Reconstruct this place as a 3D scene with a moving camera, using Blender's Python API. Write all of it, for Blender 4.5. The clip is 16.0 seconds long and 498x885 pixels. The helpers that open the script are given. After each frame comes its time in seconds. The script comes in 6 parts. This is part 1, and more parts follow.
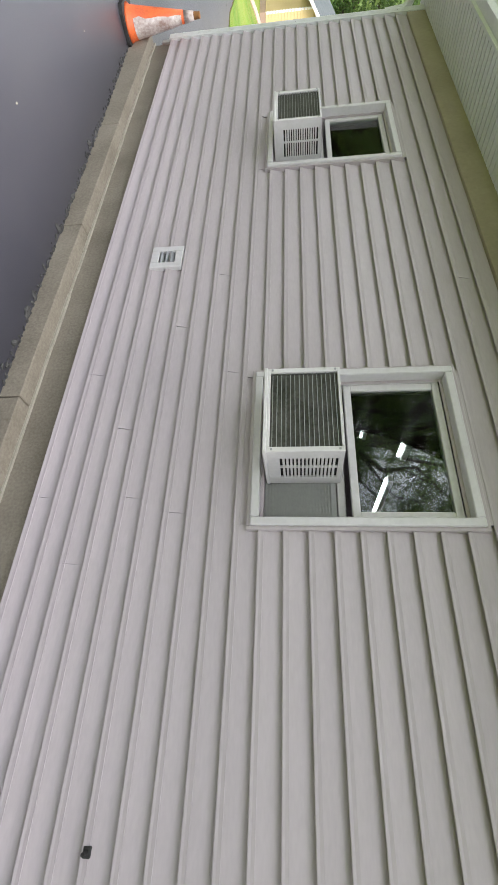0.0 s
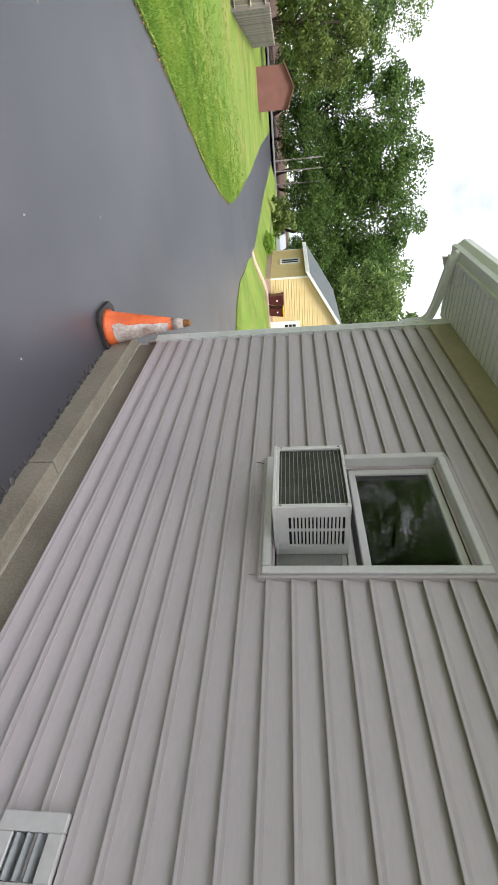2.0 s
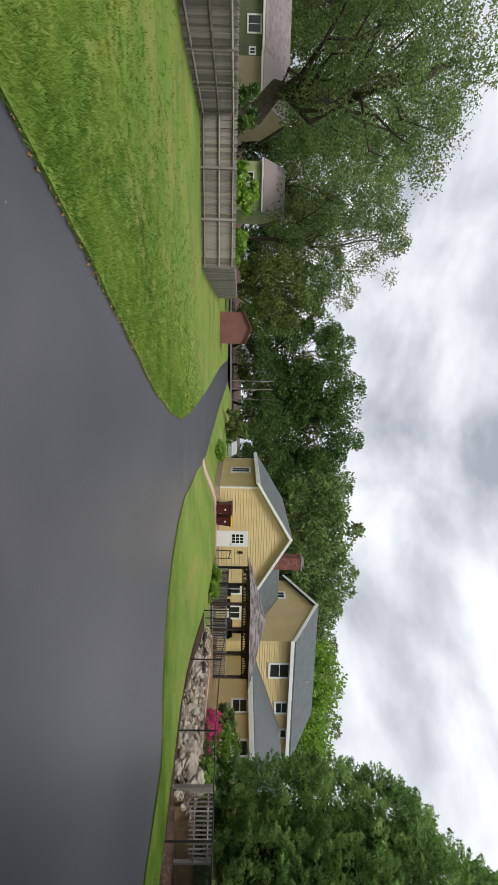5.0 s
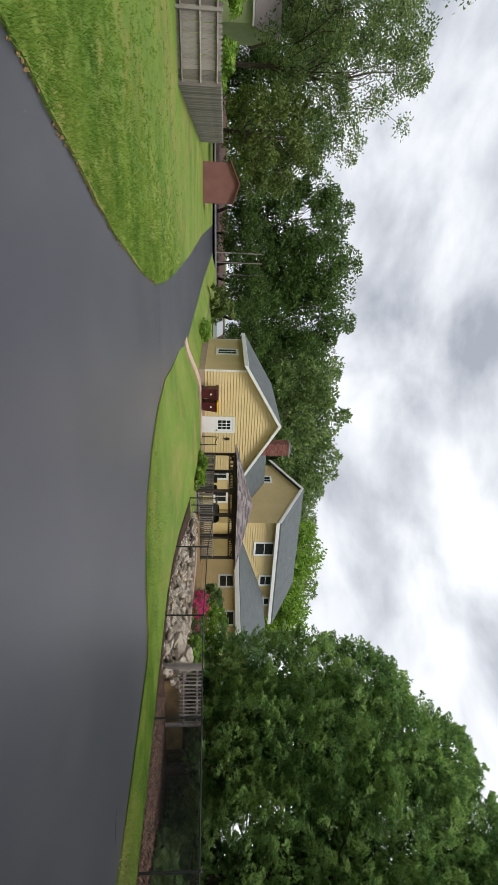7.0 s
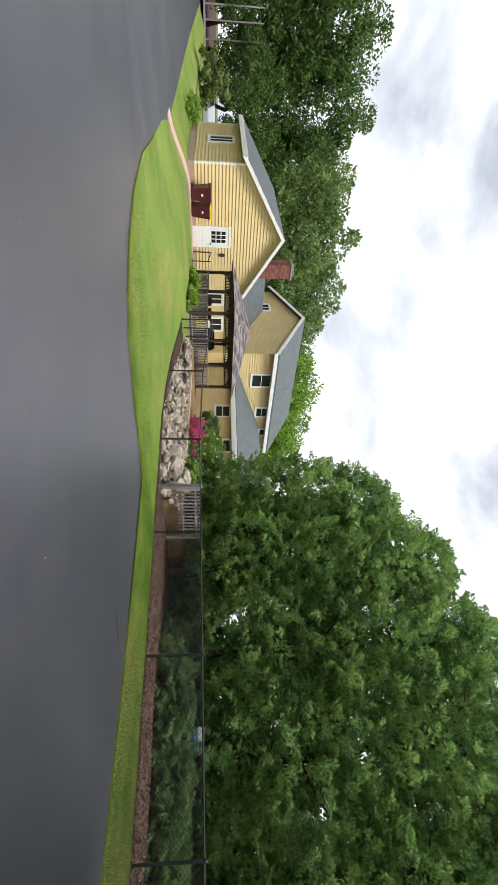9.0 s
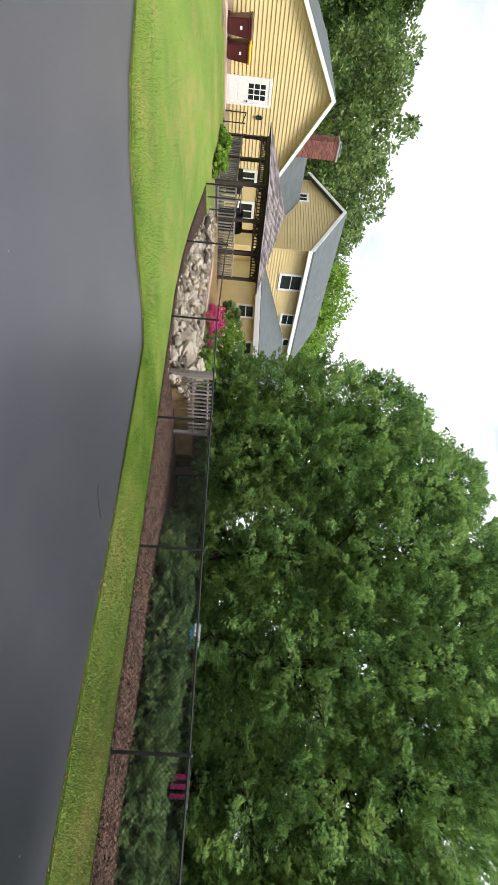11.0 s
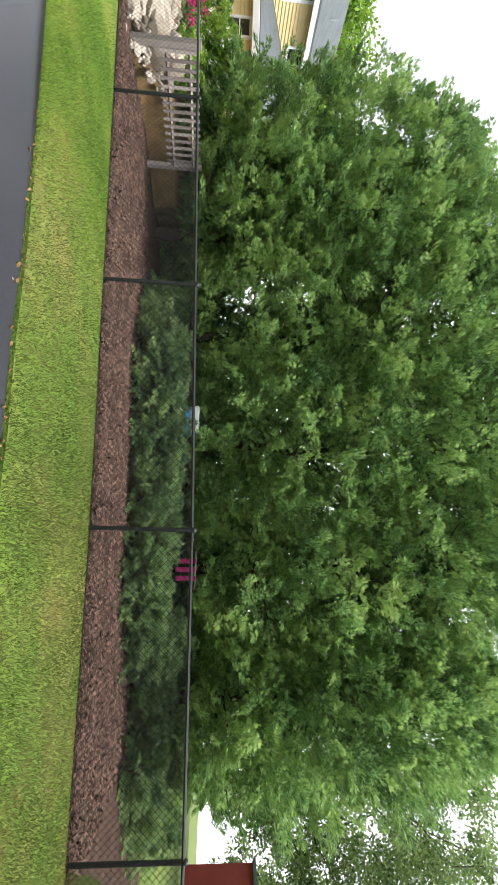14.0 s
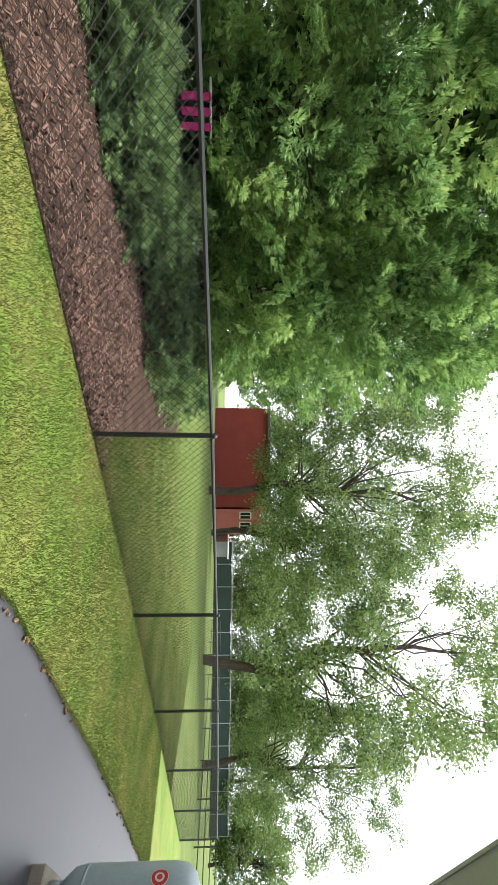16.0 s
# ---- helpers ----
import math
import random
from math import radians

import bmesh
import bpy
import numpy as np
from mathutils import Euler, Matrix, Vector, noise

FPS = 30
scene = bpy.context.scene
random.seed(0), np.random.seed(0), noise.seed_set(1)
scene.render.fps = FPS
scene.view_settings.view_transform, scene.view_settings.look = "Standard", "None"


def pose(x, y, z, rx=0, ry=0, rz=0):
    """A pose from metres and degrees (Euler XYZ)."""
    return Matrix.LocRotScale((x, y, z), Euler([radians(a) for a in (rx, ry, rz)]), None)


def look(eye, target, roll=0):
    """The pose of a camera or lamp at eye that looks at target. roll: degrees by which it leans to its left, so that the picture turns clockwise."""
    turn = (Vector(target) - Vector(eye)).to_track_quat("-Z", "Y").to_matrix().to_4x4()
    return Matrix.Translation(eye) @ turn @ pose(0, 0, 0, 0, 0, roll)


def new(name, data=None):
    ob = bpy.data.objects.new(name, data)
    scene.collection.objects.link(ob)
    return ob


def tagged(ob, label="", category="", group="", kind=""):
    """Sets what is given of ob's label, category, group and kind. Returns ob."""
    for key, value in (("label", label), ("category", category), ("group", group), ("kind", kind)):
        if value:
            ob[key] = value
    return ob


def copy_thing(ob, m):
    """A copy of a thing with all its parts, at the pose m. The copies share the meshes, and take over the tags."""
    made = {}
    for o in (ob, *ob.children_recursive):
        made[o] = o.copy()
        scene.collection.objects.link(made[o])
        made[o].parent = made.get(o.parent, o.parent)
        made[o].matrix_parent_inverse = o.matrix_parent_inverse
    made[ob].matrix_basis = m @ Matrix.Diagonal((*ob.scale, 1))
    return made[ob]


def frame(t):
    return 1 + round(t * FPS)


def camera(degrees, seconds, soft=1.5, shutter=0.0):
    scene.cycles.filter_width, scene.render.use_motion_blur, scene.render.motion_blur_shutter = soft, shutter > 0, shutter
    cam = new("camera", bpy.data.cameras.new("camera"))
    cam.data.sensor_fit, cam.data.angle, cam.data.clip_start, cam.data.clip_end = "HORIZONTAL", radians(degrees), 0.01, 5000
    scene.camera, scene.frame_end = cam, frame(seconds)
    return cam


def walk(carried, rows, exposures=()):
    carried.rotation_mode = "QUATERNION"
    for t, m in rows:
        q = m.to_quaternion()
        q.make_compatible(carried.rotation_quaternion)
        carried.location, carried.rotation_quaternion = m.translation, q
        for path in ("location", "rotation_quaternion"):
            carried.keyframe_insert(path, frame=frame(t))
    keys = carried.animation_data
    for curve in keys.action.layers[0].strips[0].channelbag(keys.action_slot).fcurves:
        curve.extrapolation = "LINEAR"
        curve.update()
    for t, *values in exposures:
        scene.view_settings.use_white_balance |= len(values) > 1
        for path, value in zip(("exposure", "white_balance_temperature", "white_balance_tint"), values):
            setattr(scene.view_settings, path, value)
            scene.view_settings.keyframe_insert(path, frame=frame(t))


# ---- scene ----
cam = camera(58.5, 16.0)
PATH = [
    (0, (0.476, 0.214, 1.367), (-0.509, 1.941, 1.147), 89.2),
    (0.5, (-0.024, 0.291, 1.35), (-1.113, 1.953, 1.117), 89.3),
    (1, (-0.57, 0.39, 1.341), (-1.735, 1.999, 1.111), 88.9),
    (1.5, (-1.049, 0.411, 1.371), (-2.282, 1.968, 1.141), 89.6),
    (2, (-1.604, 0.43, 1.341), (-3.19, 1.629, 1.127), 88.2),
    (2.5, (-2.131, 0.297, 1.269), (-4.012, 0.948, 1.078), 87.5),
    (3, (-2.583, 0.231, 1.294), (-4.536, 0.617, 1.103), 87.8),
    (3.5, (-3.098, 0.296, 1.317), (-5.060, 0.640, 1.139), 88.1),
    (4, (-3.594, 0.311, 1.287), (-5.554, 0.696, 1.197), 90.1),
    (6.3, (-5.777, 0.934, 1.173), (-7.681, 1.54, 1.272), 91.4),
    (6.5, (-5.93, 0.985, 1.166), (-7.802, 1.68, 1.272), 91.5),
    (7, (-6.327, 1.155, 1.134), (-8.095, 2.083, 1.248), 91.2),
    (7.5, (-6.567, 1.427, 1.107), (-8.213, 2.555, 1.24), 91.3),
    (8, (-6.804, 1.76, 1.051), (-8.298, 3.082, 1.194), 91.4),
    (10.3, (-7.391, 3.613, 1.174), (-8.607, 5.197, 1.291), 91.7),
    (10.5, (-7.412, 3.786, 1.179), (-8.588, 5.401, 1.287), 92.6),
    (11, (-7.431, 4.237, 1.189), (-8.484, 5.935, 1.275), 94.6),
    (11.5, (-7.348, 4.679, 1.159), (-8.215, 6.479, 1.247), 94.7),
    (12, (-7.296, 5.129, 1.152), (-8.112, 6.952, 1.254), 94.2),
    (12.5, (-7.268, 5.6, 1.161), (-7.999, 7.458, 1.28), 94.1),
    (13, (-7.171, 6.095, 1.16), (-7.882, 7.957, 1.326), 94.0),
    (13.5, (-7.088, 6.551, 1.148), (-7.787, 8.418, 1.311), 92.6),
    (14, (-6.959, 7.032, 1.182), (-7.338, 8.99, 1.336), 92.4),
    (14.5, (-6.74, 7.513, 1.196), (-6.777, 9.508, 1.331), 92.1),
    (15, (-6.64, 7.932, 1.169), (-6.19, 9.877, 1.298), 90.9),
    (15.5, (-6.471, 8.415, 1.166), (-5.506, 10.161, 1.304), 91.2),
    (16, (-6.215, 8.797, 1.168), (-5.005, 10.385, 1.276), 90.9),
]
walk(cam, [(t, look(eye, target, roll)) for t, eye, target, roll in PATH],
     [(0, 1.15), (1.0, 1.1), (1.7, 0.95), (2.2, 0.6), (3.0, 0.1), (4.0, -0.2), (6.5, -0.2), (8.0, 0.05), (10.5, 0.6), (12.5, 0.55), (13.5, 0.75), (14.1, 1.1), (14.5, 1.45), (15.0, 1.6), (15.5, 1.3), (16.0, 1.25)])

# ---- world, sun ----
SUN_EL, SUN_AZ = 60.0, 104.0      # degrees; azimuth of the sun's place, from +y clockwise
world = bpy.data.worlds.new("overcast_sky")
scene.world = world
world.use_nodes = True
wn, wl = world.node_tree.nodes, world.node_tree.links
wn.clear()
w_out = wn.new("ShaderNodeOutputWorld")
w_bg = wn.new("ShaderNodeBackground")
w_bg.inputs["Strength"].default_value = 0.1
w_sky = wn.new("ShaderNodeTexSky")
w_sky.sky_type = "NISHITA"
w_sky.sun_disc = False
w_sky.sun_elevation = radians(SUN_EL)
w_sky.sun_rotation = radians(SUN_AZ)
w_tc = wn.new("ShaderNodeTexCoord")
w_map = wn.new("ShaderNodeMapping")
w_map.inputs["Scale"].default_value = (1.0, 1.0, 1.9)
w_n1 = wn.new("ShaderNodeTexNoise")
w_n1.inputs["Scale"].default_value = 3.0
w_n1.inputs["Detail"].default_value = 7.0
w_n1.inputs["Roughness"].default_value = 0.52
w_n1.inputs["Distortion"].default_value = 0.25
w_n2 = wn.new("ShaderNodeTexNoise")
w_n2.inputs["Scale"].default_value = 1.7
w_n2.inputs["Detail"].default_value = 5.0
w_cover = wn.new("ShaderNodeValToRGB")
w_cover.color_ramp.elements[0].position, w_cover.color_ramp.elements[0].color = 0.04, (0, 0, 0, 1)
w_cover.color_ramp.elements[1].position, w_cover.color_ramp.elements[1].color = 0.30, (1, 1, 1, 1)
w_shade = wn.new("ShaderNodeValToRGB")
w_shade.color_ramp.elements[0].position, w_shade.color_ramp.elements[0].color = 0.30, (4.8, 5.2, 6.0, 1)
w_shade.color_ramp.elements[1].position, w_shade.color_ramp.elements[1].color = 0.68, (13.5, 13.8, 14.4, 1)
w_mix = wn.new("ShaderNodeMix")
w_mix.data_type = "RGBA"
wl.new(w_tc.outputs["Generated"], w_map.inputs["Vector"])
wl.new(w_map.outputs[0], w_n1.inputs["Vector"])
wl.new(w_map.outputs[0], w_n2.inputs["Vector"])
wl.new(w_n2.outputs["Fac"], w_cover.inputs["Fac"])
wl.new(w_n1.outputs["Fac"], w_shade.inputs["Fac"])
wl.new(w_cover.outputs[0], w_mix.inputs["Factor"])
wl.new(w_sky.outputs[0], w_mix.inputs["A"])
wl.new(w_shade.outputs[0], w_mix.inputs["B"])
wl.new(w_mix.outputs["Result"], w_bg.inputs["Color"])
wl.new(w_bg.outputs[0], w_out.inputs[0])

sun_data = bpy.data.lights.new("sun", "SUN")
sun_data.energy, sun_data.angle, sun_data.color = 2.8, radians(20), (1.0, 0.97, 0.93)
sun = new("sun", sun_data)
_el, _az = radians(SUN_EL), radians(SUN_AZ)
sun.matrix_world = look((0, 0, 30), Vector((0, 0, 30)) - Vector((math.sin(_az) * math.cos(_el), math.cos(_az) * math.cos(_el), math.sin(_el))))


# ---- materials ----
def material(name, low, high, rough=0.6, scale=6.0, fine=60.0, bump=0.2, depth=0.01, metal=0.0, stretch=(1, 1, 1), spec=0.5, piece=0.0, island=0.0):
    """Two scales of mottling between two colours, with a fine relief."""
    m = bpy.data.materials.new(name)
    m.use_nodes = True
    n, l = m.node_tree.nodes, m.node_tree.links
    p = n["Principled BSDF"]
    p.inputs["Roughness"].default_value, p.inputs["Metallic"].default_value = rough, metal
    p.inputs["Specular IOR Level"].default_value = spec
    tc, mp = n.new("ShaderNodeTexCoord"), n.new("ShaderNodeMapping")
    mp.inputs["Scale"].default_value = stretch
    l.new(tc.outputs["Object"], mp.inputs["Vector"])
    a, b = n.new("ShaderNodeTexNoise"), n.new("ShaderNodeTexNoise")
    a.inputs["Scale"].default_value, a.inputs["Detail"].default_value = scale, 5.0
    b.inputs["Scale"].default_value, b.inputs["Detail"].default_value = fine, 3.0
    for t in (a, b):
        l.new(mp.outputs[0], t.inputs["Vector"])
    mid = n.new("ShaderNodeMix")
    mid.inputs["Factor"].default_value = 0.4
    l.new(a.outputs["Fac"], mid.inputs["A"])
    l.new(b.outputs["Fac"], mid.inputs["B"])
    value = mid.outputs["Result"]
    for amount, node, socket in ((piece, "ShaderNodeObjectInfo", "Random"), (island, "ShaderNodeNewGeometry", "Random Per Island")):
        if amount:
            src, mul = n.new(node), n.new("ShaderNodeMath")
            mul.operation = "MULTIPLY_ADD"
            l.new(src.outputs[socket], mul.inputs[0])
            mul.inputs[1].default_value = amount
            sub = n.new("ShaderNodeMath")
            sub.operation = "SUBTRACT"
            l.new(value, sub.inputs[0])
            sub.inputs[1].default_value = amount / 2
            l.new(sub.outputs[0], mul.inputs[2])
            value = mul.outputs[0]
    ramp = n.new("ShaderNodeValToRGB")
    ramp.color_ramp.elements[0].position, ramp.color_ramp.elements[0].color = 0.33, (*low, 1)
    ramp.color_ramp.elements[1].position, ramp.color_ramp.elements[1].color = 0.67, (*high, 1)
    l.new(value, ramp.inputs["Fac"])
    l.new(ramp.outputs[0], p.inputs["Base Color"])
    if bump:
        bp = n.new("ShaderNodeBump")
        bp.inputs["Strength"].default_value, bp.inputs["Distance"].default_value = bump, depth
        l.new(b.outputs["Fac"], bp.inputs["Height"])
        l.new(bp.outputs[0], p.inputs["Normal"])
    return m


def foliage(name, dark, mid, light, through_light=0.25, rough=0.55):
    """Leaves: each leaf its own tone, a little light coming through."""
    m = bpy.data.materials.new(name)
    m.use_nodes = True
    n, l = m.node_tree.nodes, m.node_tree.links
    p, out = n["Principled BSDF"], n["Material Output"]
    p.inputs["Roughness"].default_value = rough
    p.inputs["Specular IOR Level"].default_value = 0.3
    geo, tc, no = n.new("ShaderNodeNewGeometry"), n.new("ShaderNodeTexCoord"), n.new("ShaderNodeTexNoise")
    no.inputs["Scale"].default_value = 1.1
    no.inputs["Detail"].default_value = 3.0
    l.new(tc.outputs["Object"], no.inputs["Vector"])
    add = n.new("ShaderNodeMath")
    add.operation = "MULTIPLY_ADD"
    add.inputs[1].default_value = 0.55
    l.new(geo.outputs["Random Per Island"], add.inputs[0])
    half = n.new("ShaderNodeMath")
    half.operation = "MULTIPLY_ADD"
    half.inputs[1].default_value, half.inputs[2].default_value = 1.7, -0.62
    l.new(no.outputs["Fac"], half.inputs[0])
    l.new(half.outputs[0], add.inputs[2])
    ramp = n.new("ShaderNodeValToRGB")
    ramp.color_ramp.elements[0].position, ramp.color_ramp.elements[0].color = 0.1, (*dark, 1)
    ramp.color_ramp.elements[1].position, ramp.color_ramp.elements[1].color = 0.95, (*light, 1)
    e = ramp.color_ramp.elements.new(0.5)
    e.color = (*mid, 1)
    l.new(add.outputs[0], ramp.inputs["Fac"])
    l.new(ramp.outputs[0], p.inputs["Base Color"])
    tr, mx = n.new("ShaderNodeBsdfTranslucent"), n.new("ShaderNodeMixShader")
    l.new(ramp.outputs[0], tr.inputs["Color"])
    mx.inputs[0].default_value = through_light
    l.new(p.outputs[0], mx.inputs[1])
    l.new(tr.outputs[0], mx.inputs[2])
    l.new(mx.outputs[0], out.inputs[0])
    return m


def dry_patches(m, color, scale, low, high, amount):
    """Worn, straw-coloured patches with soft edges over a lawn."""
    n, l = m.node_tree.nodes, m.node_tree.links
    p = n["Principled BSDF"]
    source = p.inputs["Base Color"].links[0].from_socket
    tc, no, span, mix = n.new("ShaderNodeTexCoord"), n.new("ShaderNodeTexNoise"), n.new("ShaderNodeMapRange"), n.new("ShaderNodeMixRGB")
    no.inputs["Scale"].default_value, no.inputs["Detail"].default_value, no.inputs["Roughness"].default_value = scale, 8.0, 0.68
    span.inputs["From Min"].default_value, span.inputs["From Max"].default_value, span.inputs["To Max"].default_value = low, high, amount
    l.new(tc.outputs["Object"], no.inputs["Vector"])
    l.new(no.outputs["Fac"], span.inputs["Value"])
    l.new(span.outputs[0], mix.inputs[0])
    l.new(source, mix.inputs[1])
    mix.inputs[2].default_value = (*color, 1)
    l.new(mix.outputs[0], p.inputs["Base Color"])


def glass(name, tint=(0.9, 0.95, 0.95)):
    m = bpy.data.materials.new(name)
    m.use_nodes = True
    n, l = m.node_tree.nodes, m.node_tree.links
    g, t, x, f = n.new("ShaderNodeBsdfGlossy"), n.new("ShaderNodeBsdfTransparent"), n.new("ShaderNodeMixShader"), n.new("ShaderNodeFresnel")
    g.inputs["Roughness"].default_value = 0.02
    t.inputs["Color"].default_value = (*tint, 1)
    f.inputs["IOR"].default_value = 1.9
    l.new(f.outputs[0], x.inputs[0])
    l.new(t.outputs[0], x.inputs[1])
    l.new(g.outputs[0], x.inputs[2])
    l.new(x.outputs[0], n["Material Output"].inputs[0])
    return m


def glow(name, color, strength):
    m = bpy.data.materials.new(name)
    m.use_nodes = True
    p = m.node_tree.nodes["Principled BSDF"]
    p.inputs["Emission Color"].default_value = (*color, 1)
    p.inputs["Emission Strength"].default_value = strength
    return m


